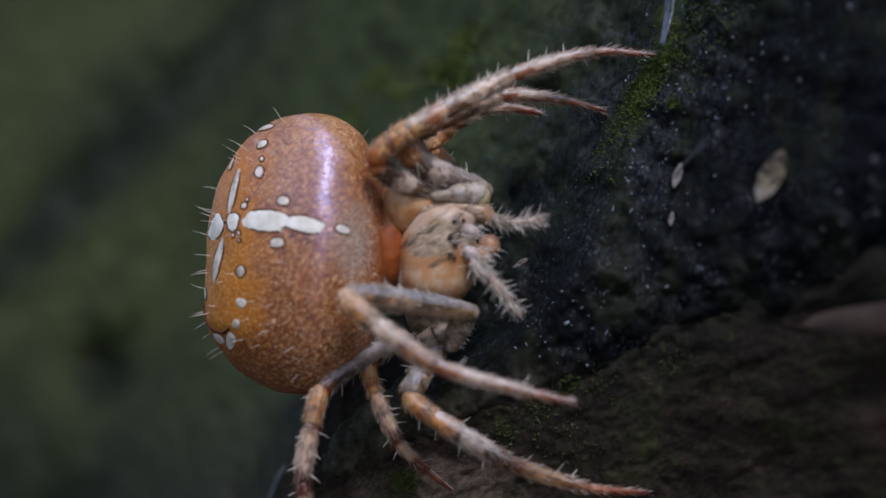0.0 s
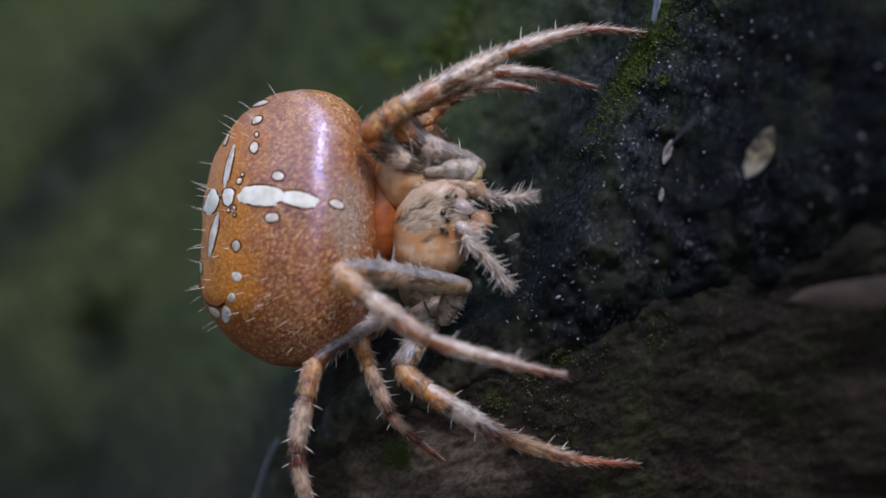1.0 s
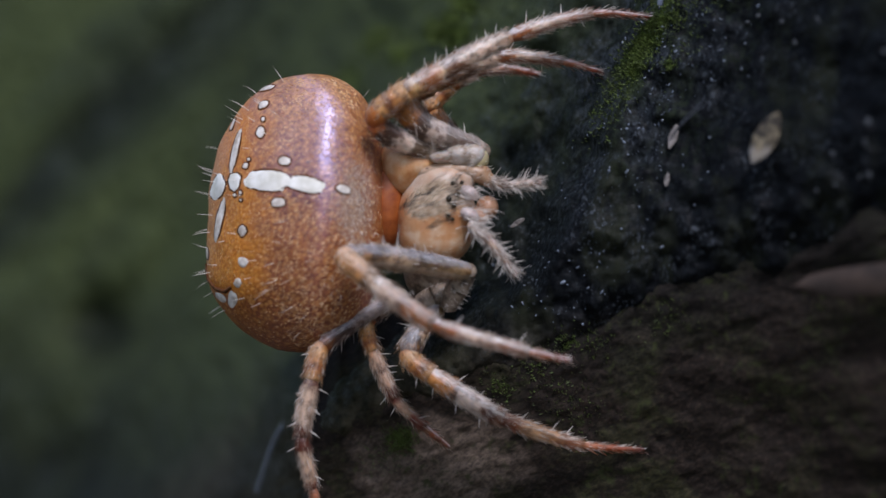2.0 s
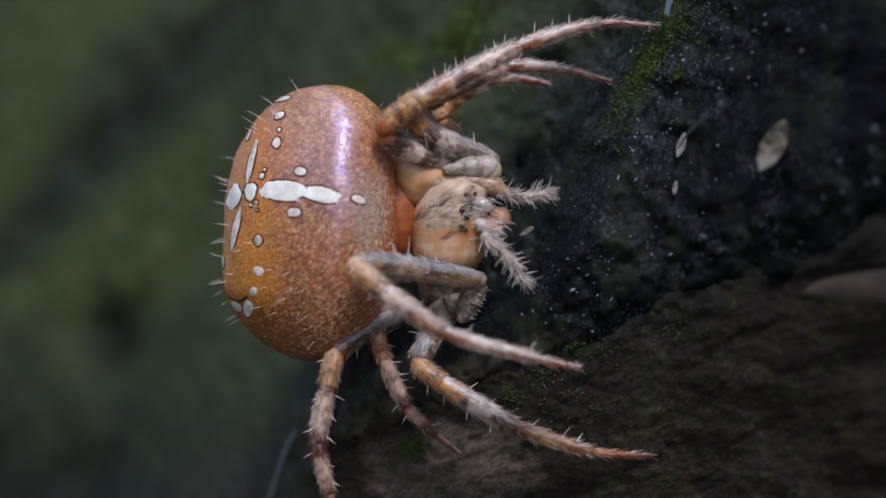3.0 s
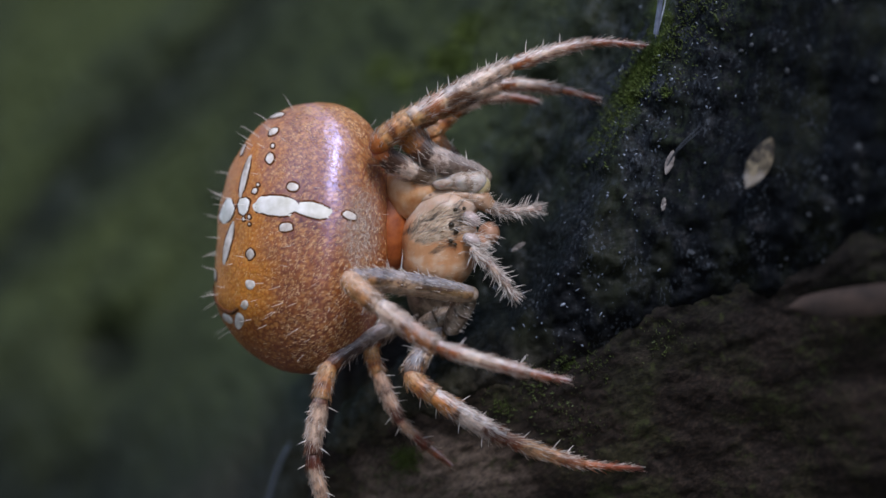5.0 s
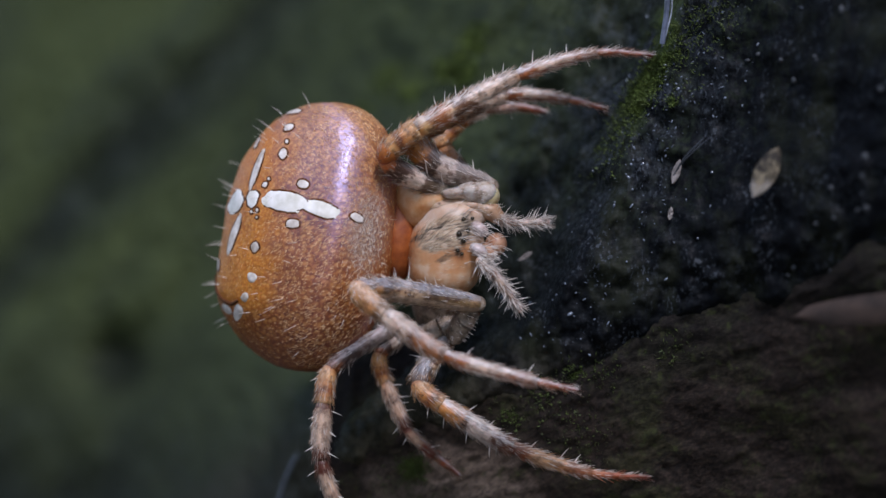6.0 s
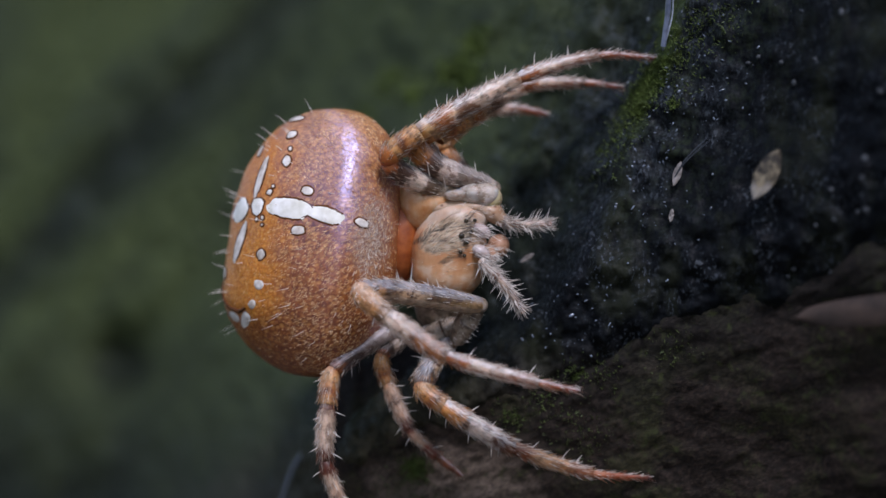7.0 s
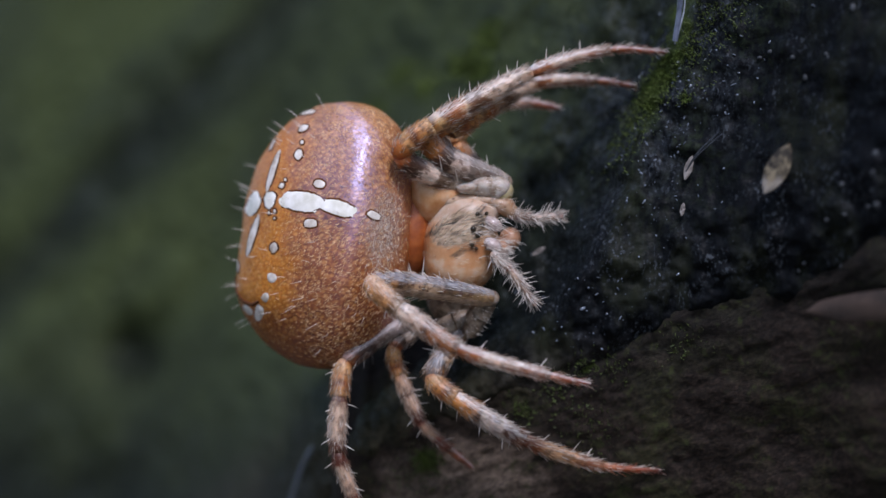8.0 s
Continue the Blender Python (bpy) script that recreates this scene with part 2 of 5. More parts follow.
    b.inputs["Subsurface Weight"].default_value = 0.12
    b.inputs["Subsurface Radius"].default_value = (0.8, 0.35, 0.12)
    b.inputs["Subsurface Scale"].default_value = 0.0005
    b.inputs["IOR"].default_value = 1.4
    b.inputs["Roughness"].default_value = 0.42
    both = maths(n, l, "ADD", fine, maths(n, l, "MULTIPLY", stip, 0.6))
    bump(n, l, b, both, 0.05, 0.55)
    # the lying hairs draw the gloss into an upright band; its lilac is sky colour put in
    sheen = n.new("ShaderNodeBsdfAnisotropic")
    sheen.inputs["Color"].default_value = (0.52, 0.57, 1.0, 1.0)
    sheen.inputs["Roughness"].default_value = 0.4
    sheen.inputs["Anisotropy"].default_value = -0.42
    sheen.inputs["Rotation"].default_value = 0.25
    tan = n.new("ShaderNodeTangent")
    tan.direction_type, tan.axis = "RADIAL", "Z"
    l.new(tan.outputs[0], sheen.inputs["Tangent"])
    ripple = n.new("ShaderNodeBump")
    ripple.inputs["Distance"].default_value, ripple.inputs["Strength"].default_value = 0.018 * MM, 0.5
    l.new(both, ripple.inputs["Height"])
    l.new(ripple.outputs["Normal"], sheen.inputs["Normal"])
    both_skins = n.new("ShaderNodeMixShader")
    # sheen is cut on the orange back and low down, keeping the highlight to the shoulder
    low_gloss = n.new("ShaderNodeMapRange")
    low_gloss.inputs["From Min"].default_value, low_gloss.inputs["From Max"].default_value = -1.0, 2.2
    low_gloss.inputs["To Min"].default_value, low_gloss.inputs["To Max"].default_value = 0.08, 0.24
    l.new(z, low_gloss.inputs["Value"])
    back_gloss = maths(n, l, "SUBTRACT", 1.0, maths(n, l, "MULTIPLY", leaf.outputs[0], 0.75))
    l.new(maths(n, l, "MULTIPLY", low_gloss.outputs[0], back_gloss), both_skins.inputs[0])
    l.new(b.outputs[0], both_skins.inputs[1])
    l.new(sheen.outputs[0], both_skins.inputs[2])
    l.new(both_skins.outputs[0], n["Material Output"].inputs["Surface"])
    return m


# dark marks of the head: place, half sizes and slope in mm from its middle
HEAD_MARKS = ((-1.12, 0.12, 0.45, 0.16, 0.35), (-0.35, 0.55, 0.5, 0.06, 0.2), (-0.45, 0.1, 0.5, 0.05, 0.15), (0.02, -0.6, 0.42, 0.15, 0.45), (0.5, -0.35, 0.2, 0.3, 0.0), (0.75, 0.98, 0.2, 0.24, -0.4), (0.62, 0.3, 0.22, 0.4, 0.0))


def head_material():
    """Tan furry crown with dark streaks at the hind corner and round the eyes, smooth peach cheek below."""
    m, n, l, b = material("head_skin", 0.5, 0.4)
    v = coords(n, l, 1)
    sep = n.new("ShaderNodeSeparateXYZ")
    l.new(v, sep.inputs[0])
    f = fbm_node(n, l, coords(n, l, 1, (0.7, 1, 2.2), (0, 25, 0)), 4.5, 5, 0.65)
    soft = fbm_node(n, l, v, 1.1, 3, 0.5)
    crown = ramp(n, l, f, [(0.35, (0.24, 0.16, 0.1)), (0.5, (0.4, 0.29, 0.19)), (0.65, (0.54, 0.42, 0.31))])
    cheek = ramp(n, l, soft, [(0.36, (0.44, 0.19, 0.075)), (0.5, (0.54, 0.29, 0.14)), (0.62, (0.6, 0.42, 0.28))])
    brow = ramp(n, l, soft, [(0.36, (0.46, 0.3, 0.2)), (0.62, (0.58, 0.47, 0.38))])
    above = n.new("ShaderNodeMapRange")
    above.inputs["From Min"].default_value, above.inputs["From Max"].default_value = 0.2, 0.9
    l.new(sep.outputs["Z"], above.inputs["Value"])
    cheek = mix(n, l, above.outputs[0], cheek, brow)
    # the crown is an oval that rises towards the eyes
    ou = maths(n, l, "ADD", sep.outputs["X"], 0.05)
    du = maths(n, l, "DIVIDE", ou, 1.2)
    dw = maths(n, l, "DIVIDE", maths(n, l, "SUBTRACT", maths(n, l, "SUBTRACT", sep.outputs["Z"], 0.35), maths(n, l, "MULTIPLY", ou, 0.3)), 0.75)
    oval = maths(n, l, "ADD", maths(n, l, "MULTIPLY", du, du), maths(n, l, "MULTIPLY", dw, dw))
    oval = maths(n, l, "ADD", oval, maths(n, l, "MULTIPLY", maths(n, l, "SUBTRACT", f, 0.5), 1.2))
    col = mix(n, l, ramp(n, l, oval, grey((0.7, 1.0), (1.0, 0.0))), cheek, crown)
    shade = None
    for cx, cz, a, c, lean in HEAD_MARKS:
        ox = maths(n, l, "SUBTRACT", sep.outputs["X"], cx)
        dx = maths(n, l, "DIVIDE", ox, a)
        dz = maths(n, l, "SUBTRACT", maths(n, l, "SUBTRACT", sep.outputs["Z"], cz), maths(n, l, "MULTIPLY", ox, lean))
        dz = maths(n, l, "DIVIDE", dz, c)
        d = maths(n, l, "ADD", maths(n, l, "MULTIPLY", dx, dx), maths(n, l, "MULTIPLY", dz, dz))
        d = maths(n, l, "ADD", d, maths(n, l, "MULTIPLY", maths(n, l, "SUBTRACT", f, 0.5), 3.0))
        k = ramp(n, l, d, grey((0.0, 0.8), (1.6, 0.0)))
        shade = k if shade is None else maths(n, l, "MAXIMUM", shade, k)
    l.new(mix(n, l, shade, col, (0.045, 0.038, 0.03)), b.inputs["Base Color"])
    b.inputs["Subsurface Weight"].default_value = 0.3
    b.inputs["Subsurface Radius"].default_value = (0.7, 0.4, 0.25)
    b.inputs["Subsurface Scale"].default_value = 0.0005
    bump(n, l, b, f, 0.04, 0.4)
    return m


def cuticle(name, stops, rough=0.4, scale=4.0, skin=0.25, stretch=(1, 1, 1)):
    """Half-translucent spider skin with mottling."""
    m, n, l, b = material(name, rough, 0.5)
    f = fbm_node(n, l, coords(n, l, 1, stretch), scale, 5, 0.6)
    l.new(ramp(n, l, f, stops), b.inputs["Base Color"])
    b.inputs["Subsurface Weight"].default_value = skin
    b.inputs["Subsurface Radius"].default_value = (0.7, 0.4, 0.25)
    b.inputs["Subsurface Scale"].default_value = 0.0005
    bump(n, l, b, f, 0.05, 0.5)
    return m


def dotted_material():
    """Tan hip skin with brown dots."""
    m, n, l, b = material("dotted_hip_skin", 0.4, 0.5)
    v = coords(n, l, 1)
    soft, fine = fbm_node(n, l, v, 1.3, 3), fbm_node(n, l, v, 6, 4)
    col = ramp(n, l, soft, [(0.35, (0.3, 0.175, 0.095)), (0.6, (0.46, 0.32, 0.22))])
    d = maths(n, l, "ADD", cells(n, l, v, 3.6), maths(n, l, "MULTIPLY", maths(n, l, "SUBTRACT", fine, 0.5), 0.5))
    col = mix(n, l, ramp(n, l, d, grey((0.14, 0.85), (0.3, 0.0))), col, (0.12, 0.06, 0.03))
    l.new(col, b.inputs["Base Color"])
    b.inputs["Subsurface Weight"].default_value = 0.35
    b.inputs["Subsurface Radius"].default_value = (0.7, 0.4, 0.25)
    b.inputs["Subsurface Scale"].default_value = 0.0004
    bump(n, l, b, fine, 0.04, 0.4)
    return m


def banded(name, stops, dots=0.35, down=0.2, down_sheen_colour=(0.56, 0.48, 0.42), belly_colour=None, blots=1.0):
    """Leg skin: rings of colour along the segment, with speckles and fine lengthwise streaks."""
    m, n, l, b = material(name, 0.55, 0.5)
    at = n.new("ShaderNodeAttribute")
    at.attribute_name = "along"
    v = coords(n, l, 1)
    f = fbm_node(n, l, v, 3.5, 5, 0.65)
    wob = maths(n, l, "ADD", at.outputs["Fac"], maths(n, l, "MULTIPLY", maths(n, l, "SUBTRACT", fbm_node(n, l, v, 2.1, 5, 0.62), 0.5), 0.3))
    col = ramp(n, l, wob, stops, "EASE")
    blot = ramp(n, l, fbm_node(n, l, v, 2.9, 4, 0.6), grey((0.52, 0.0), (0.59, 0.9)))
    col = mix(n, l, maths(n, l, "MULTIPLY", blot, min(1.0, blots * 1.7)), col, (0.1, 0.045, 0.022))
    deep = n.new("ShaderNodeGamma")
    deep.inputs["Gamma"].default_value = 1.3
    l.new(col, deep.inputs["Color"])
    col = mix(n, l, 1.0, deep.outputs[0], (1.34, 1.2, 1.08), "MULTIPLY")
    # pale down and skylight painted along the upper side, in fine lengthwise streaks
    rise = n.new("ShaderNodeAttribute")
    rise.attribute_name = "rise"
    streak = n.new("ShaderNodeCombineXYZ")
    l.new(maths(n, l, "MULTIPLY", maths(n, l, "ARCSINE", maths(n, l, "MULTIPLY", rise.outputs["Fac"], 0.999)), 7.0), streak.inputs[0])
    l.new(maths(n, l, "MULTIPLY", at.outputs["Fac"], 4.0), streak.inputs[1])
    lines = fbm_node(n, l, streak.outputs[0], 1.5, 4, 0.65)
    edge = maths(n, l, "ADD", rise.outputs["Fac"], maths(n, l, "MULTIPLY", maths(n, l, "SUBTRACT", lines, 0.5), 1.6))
    if belly_colour:
        under = n.new("ShaderNodeMapRange")
        under.inputs["From Min"].default_value, under.inputs["From Max"].default_value = -0.35, -0.6
        l.new(edge, under.inputs["Value"])
        col = mix(n, l, under.outputs[0], col, belly_colour)
    col = mix(n, l, maths(n, l, "MULTIPLY", ramp(n, l, edge, grey((0.0, 0.0), (0.42, 1.0))), down), col, mix(n, l, ramp(n, l, fbm_node(n, l, v, 2.6, 4, 0.6), grey((0.5, 0.0), (0.66, 0.3))), down_sheen_colour, (0.2, 0.14, 0.1)))
    col = mix(n, l, ramp(n, l, lines, grey((0.36, 0.4), (0.48, 0.0))), col, (0.13, 0.075, 0.05))
    col = mix(n, l, dots, col, ramp(n, l, f, grey((0.36, 0.3), (0.58, 1.0))), "MULTIPLY")
    l.new(col, b.inputs["Base Color"])
    b.inputs["Subsurface Weight"].default_value = 0.35
    b.inputs["Subsurface Radius"].default_value = (0.7, 0.42, 0.28)
    b.inputs["Subsurface Scale"].default_value = 0.0004
    b.inputs["Coat Weight"].default_value = 0.12
    b.inputs["Coat Roughness"].default_value = 0.25
    bump(n, l, b, fbm_node(n, l, v, 9, 4), 0.05, 0.5)
    return m


def plain(name, a, c, rough=0.5, scale=3.0, spec=0.5):
    m, n, l, b = material(name, rough, spec)
    f = fbm_node(n, l, coords(n, l, 1), scale, 4)
    l.new(ramp(n, l, f, [(0.3, a), (0.7, c)]), b.inputs["Base Color"])
    return m


def husk_material():
    """Mottled brown husk with a pale lower end."""
    m, n, l, b = material("husk_skin", 0.6, 0.3)
    v = coords(n, l, 1)
    sep = n.new("ShaderNodeSeparateXYZ")
    l.new(v, sep.inputs[0])
    f = fbm_node(n, l, v, 2.6, 4, 0.65)
    col = ramp(n, l, f, [(0.38, (0.014, 0.012, 0.01)), (0.5, (0.06, 0.05, 0.035)), (0.64, (0.21, 0.175, 0.115))])
    low = maths(n, l, "ADD", sep.outputs["Z"], maths(n, l, "MULTIPLY", maths(n, l, "SUBTRACT", f, 0.5), 1.2))
    pale = n.new("ShaderNodeMapRange")
    pale.inputs["From Min"].default_value, pale.inputs["From Max"].default_value = -0.2, -0.55
    l.new(low, pale.inputs["Value"])
    l.new(mix(n, l, pale.outputs[0], col, (0.3, 0.27, 0.23)), b.inputs["Base Color"])
    bump(n, l, b, f, 0.05, 0.5)
    return m


BARK, SOIL, ABDOMEN = bark_material(), soil_material(), abdomen_material()
CREAM = plain("cream_spot", (0.66, 0.64, 0.54), (1.0, 0.98, 0.93), 0.4, 1.6)
DULLSPOT = plain("dull_cream_spot", (0.4, 0.33, 0.26), (0.82, 0.78, 0.72), 0.45, 2.6)
RIM = plain("dark_rim", (0.045, 0.016, 0.004), (0.15, 0.05, 0.012), 0.6, 5, 0.2)
HAIR = plain("pale_hair", (0.62, 0.55, 0.48), (0.88, 0.83, 0.77), 0.38, 4)
CROWNHAIR = plain("crown_hair", (0.3, 0.22, 0.14), (0.85, 0.74, 0.58), 0.4, 2.2)
DARKHAIR = plain("dark_hair", (0.03, 0.026, 0.022), (0.12, 0.105, 0.09), 0.4, 2)
GOLDDOWN = plain("golden_down", (0.58, 0.31, 0.13), (0.86, 0.63, 0.4), 0.35, 2.0)
BROWNDOWN = plain("brown_down", (0.2, 0.06, 0.012), (0.5, 0.22, 0.07), 0.38, 2.0)
LEGHAIR = plain("leg_hair", (0.3, 0.22, 0.16), (0.62, 0.53, 0.45), 0.45, 1.2)
HEAD = head_material()
COXA = cuticle("hip_skin", [(0.36, (0.22, 0.16, 0.11)), (0.48, (0.4, 0.34, 0.285)), (0.64, (0.54, 0.5, 0.46))], 0.5, 2.4, 0.6)
TANHIP = dotted_material()
YELLOWHIP = cuticle("yellowish_hip_skin", [(0.35, (0.36, 0.3, 0.15)), (0.65, (0.5, 0.43, 0.26))], 0.35, 1.5, 0.5)
LOWHIP = cuticle("grey_hip_skin", [(0.36, (0.07, 0.05, 0.035)), (0.5, (0.22, 0.17, 0.125)), (0.64, (0.36, 0.29, 0.23))], 0.35, 2.2, 0.3)
JAW = cuticle("jaw_skin", [(0.3, (0.28, 0.135, 0.07)), (0.7, (0.44, 0.26, 0.165))], 0.45, 2.0)
GLOSS = cuticle("jaw_base_skin", [(0.35, (0.34, 0.26, 0.23)), (0.65, (0.52, 0.45, 0.43))], 0.12, 2.0)
EYE = plain("eye_black", (0.012, 0.009, 0.006), (0.04, 0.028, 0.012), 0.18, 5)
PEDICEL = cuticle("waist_skin", [(0.3, (0.21, 0.045, 0.008)), (0.7, (0.38, 0.105, 0.022))], 0.45, 2.5)
FLOOR = plain("forest_floor", (0.03, 0.022, 0.014), (0.09, 0.075, 0.045), 0.9, 0.02)
PEACH = cuticle("shoulder_skin", [(0.36, (0.44, 0.17, 0.05)), (0.5, (0.54, 0.28, 0.12)), (0.66, (0.6, 0.4, 0.25))], 0.5, 1.2, 0.5)
PALE = (0.66, 0.57, 0.49)
FEMUR = banded("femur_skin", [(0.0, (0.6, 0.54, 0.48)), (0.2, (0.6, 0.54, 0.48)), (0.3, (0.17, 0.13, 0.09)), (0.4, (0.2, 0.15, 0.11)), (0.47, (0.66, 0.6, 0.55)), (0.62, (0.6, 0.52, 0.46)), (0.71, (0.075, 0.04, 0.022)), (0.86, (0.09, 0.045, 0.022)), (0.94, (0.46, 0.17, 0.04))], 0.3, 0.25, (0.6, 0.55, 0.53), None, 0.4)
GREYFEMUR = banded("grey_femur_skin", [(0.0, (0.42, 0.37, 0.31)), (0.12, (0.24, 0.21, 0.18)), (0.3, (0.2, 0.17, 0.15)), (0.4, (0.5, 0.45, 0.42)), (0.47, (0.46, 0.4, 0.36)), (0.54, (0.07, 0.04, 0.022)), (0.64, (0.12, 0.055, 0.02)), (0.72, (0.5, 0.24, 0.06)), (1.0, (0.52, 0.28, 0.09))], 0.4, 0.35, (0.5, 0.48, 0.48), None, 0.4)
DARKFEMUR = banded("dark_femur_skin", [(0.0, (0.34, 0.28, 0.24)), (0.3, (0.46, 0.41, 0.4)), (0.5, (0.34, 0.3, 0.29)), (0.68, (0.08, 0.055, 0.05)), (0.84, (0.11, 0.055, 0.035)), (1.0, (0.38, 0.16, 0.05))], 0.4, 0.5, (0.46, 0.44, 0.47), None, 0.4)
STREAKFEMUR = banded("streaked_femur_skin", [(0.0, (0.38, 0.28, 0.16)), (0.2, (0.24, 0.17, 0.08)), (0.42, (0.09, 0.055, 0.022)), (0.56, (0.46, 0.37, 0.27)), (0.66, (0.4, 0.3, 0.2)), (0.78, (0.1, 0.058, 0.02)), (0.93, (0.44, 0.27, 0.12))], 0.6, 0.7, (0.33, 0.35, 0.39), (0.5, 0.36, 0.25), 0.9)
PATELLA = banded("patella_skin", [(0.0, (0.42, 0.2, 0.07)), (0.25, (0.58, 0.38, 0.19)), (0.5, (0.5, 0.26, 0.09)), (0.65, (0.28, 0.11, 0.035)), (0.8, (0.5, 0.28, 0.11)), (1.0, (0.56, 0.4, 0.24))], 0.4, 0.35, (0.6, 0.5, 0.4), None, 0.4)
PALEPATELLA = banded("pale_patella_skin", [(0.0, (0.6, 0.36, 0.17)), (0.4, (0.6, 0.38, 0.2)), (0.7, (0.5, 0.3, 0.14)), (0.85, (0.26, 0.17, 0.1)), (1.0, (0.56, 0.47, 0.4))], 0.4, 0.5, (0.64, 0.55, 0.46), None, 0.3)
PALETIBIA = banded("pale_tibia_skin", [(0.0, (0.62, 0.52, 0.44)), (0.3, (0.64, 0.54, 0.46)), (0.4, (0.52, 0.4, 0.31)), (0.5, (0.3, 0.15, 0.08)), (0.62, (0.42, 0.2, 0.075)), (0.85, (0.46, 0.22, 0.08)), (0.93, (0.16, 0.07, 0.035)), (1.0, (0.5, 0.36, 0.28))], 0.35, 0.5, (0.82, 0.77, 0.74), None, 0.4)
WHITETIBIA = banded("white_topped_tibia_skin", [(0.0, (0.54, 0.29, 0.1)), (0.26, (0.54, 0.28, 0.09)), (0.33, (0.12, 0.07, 0.045)), (0.4, (0.66, 0.6, 0.56)), (0.7, (0.68, 0.61, 0.56)), (0.78, (0.14, 0.05, 0.02)), (1.0, (0.28, 0.11, 0.045))], 0.3, 0.75, (0.86, 0.83, 0.82), None, 0.25)
HINDTIBIA = banded("hind_tibia_skin", [(0.0, (0.1, 0.036, 0.016)), (0.1, (0.16, 0.06, 0.026)), (0.17, (0.54, 0.44, 0.36)), (0.72, (0.6, 0.5, 0.42)), (0.8, (0.18, 0.06, 0.024)), (1.0, (0.1, 0.028, 0.013))], 0.35, 0.4, (0.64, 0.56, 0.5), None, 0.3)
HINDFOOT = banded("hind_foot_skin", [(0.0, (0.11, 0.03, 0.015)), (0.22, (0.18, 0.055, 0.024)), (0.3, (0.58, 0.48, 0.4)), (0.78, (0.56, 0.43, 0.34)), (0.92, (0.2, 0.06, 0.03))], 0.35, 0.4, (0.62, 0.54, 0.48), None, 0.3)
TIBIA = banded("tibia_skin", [(0.0, (0.54, 0.33, 0.14)), (0.1, (0.6, 0.42, 0.23)), (0.17, (0.34, 0.14, 0.035)), (0.28, (0.42, 0.18, 0.05)), (0.34, (0.6, 0.48, 0.35)), (0.42, (0.18, 0.09, 0.045)), (0.49, (0.26, 0.15, 0.09)), (0.54, PALE), (0.88, (0.66, 0.56, 0.47)), (1.0, (0.5, 0.33, 0.22))], 0.25, 0.6, (0.8, 0.75, 0.7), None, 0.35)
METATARSUS = banded("metatarsus_skin", [(0.0, (0.34, 0.14, 0.05)), (0.2, (0.42, 0.18, 0.065)), (0.3, PALE), (0.6, (0.56, 0.45, 0.38)), (0.7, (0.42, 0.25, 0.18)), (1.0, (0.5, 0.36, 0.3))], 0.3, 0.8, (0.82, 0.78, 0.76), (0.3, 0.11, 0.055), 0.25)
TARSUS = banded("tarsus_skin", [(0.0, (0.4, 0.2, 0.12)), (0.4, (0.34, 0.14, 0.08)), (0.8, (0.24, 0.07, 0.035)), (1.0, (0.1, 0.03, 0.018))], 0.4, 0.75, (0.6, 0.54, 0.55), None, 0.3)
BROWNTIBIA = banded("brown_tibia_skin", [(0.0, (0.5, 0.34, 0.24)), (0.28, (0.56, 0.43, 0.34)), (0.38, (0.14, 0.07, 0.04)), (0.47, (0.58, 0.45, 0.36)), (0.7, (0.54, 0.4, 0.31)), (0.8, (0.16, 0.045, 0.022)), (1.0, (0.2, 0.055, 0.026))], 0.35, 0.4, (0.66, 0.56, 0.49), None, 0.3)
BROWNFOOT = banded("brown_foot_skin", [(0.0, (0.22, 0.07, 0.035)), (0.12, (0.52, 0.37, 0.29)), (0.5, (0.54, 0.41, 0.33)), (0.62, (0.22, 0.06, 0.035)), (1.0, (0.28, 0.085, 0.05))], 0.4, 0.35, (0.58, 0.48, 0.42), None, 0.3)
PALP = banded("palp_skin", [(0.0, (0.46, 0.38, 0.32)), (0.4, (0.56, 0.48, 0.42)), (0.7, (0.46, 0.36, 0.3)), (1.0, (0.46, 0.26, 0.19))], 0.3, 0.4, (0.66, 0.6, 0.58), None, 0.3)
RUSTPATELLA = banded("rusty_patella_skin", [(0.0, (0.44, 0.14, 0.025)), (0.3, (0.52, 0.22, 0.055)), (0.45, (0.56, 0.36, 0.17)), (0.58, (0.3, 0.12, 0.035)), (0.72, (0.5, 0.28, 0.11)), (1.0, (0.6, 0.44, 0.26))], 0.4, 0.25, (0.6, 0.46, 0.32), None, 0.4)
BROWNMETATARSUS = banded("brown_metatarsus_skin", [(0.0, (0.16, 0.055, 0.022)), (0.2, (0.26, 0.1, 0.04)), (0.3, (0.54, 0.38, 0.24)), (0.6, (0.52, 0.33, 0.18)), (0.75, (0.3, 0.12, 0.05)), (1.0, (0.42, 0.2, 0.1))], 0.3, 0.35, (0.62, 0.5, 0.4), None, 0.3)
REDTARSUS = banded("red_tarsus_skin", [(0.0, (0.44, 0.2, 0.09)), (0.5, (0.36, 0.11, 0.04)), (1.0, (0.16, 0.03, 0.015))], 0.3, 0.2, (0.5, 0.36, 0.3), None, 0.2)
MOSS = plain("moss_leaf", (0.022, 0.036, 0.006), (0.085, 0.125, 0.022), 0.6, 1.5)
FRESHMOSS = plain("fresh_moss_leaf", (0.04, 0.066, 0.01), (0.12, 0.175, 0.033), 0.6, 1.2)
GRIT = plain("wet_grit", (0.012, 0.016, 0.022), (0.2, 0.24, 0.3), 0.14, 1.3)
DUSKSILK = plain("shaded_silk", (0.06, 0.075, 0.11), (0.2, 0.24, 0.33), 0.3, 2)
SILK = plain("silk", (0.16, 0.19, 0.24), (0.5, 0.56, 0.66), 0.25, 3)
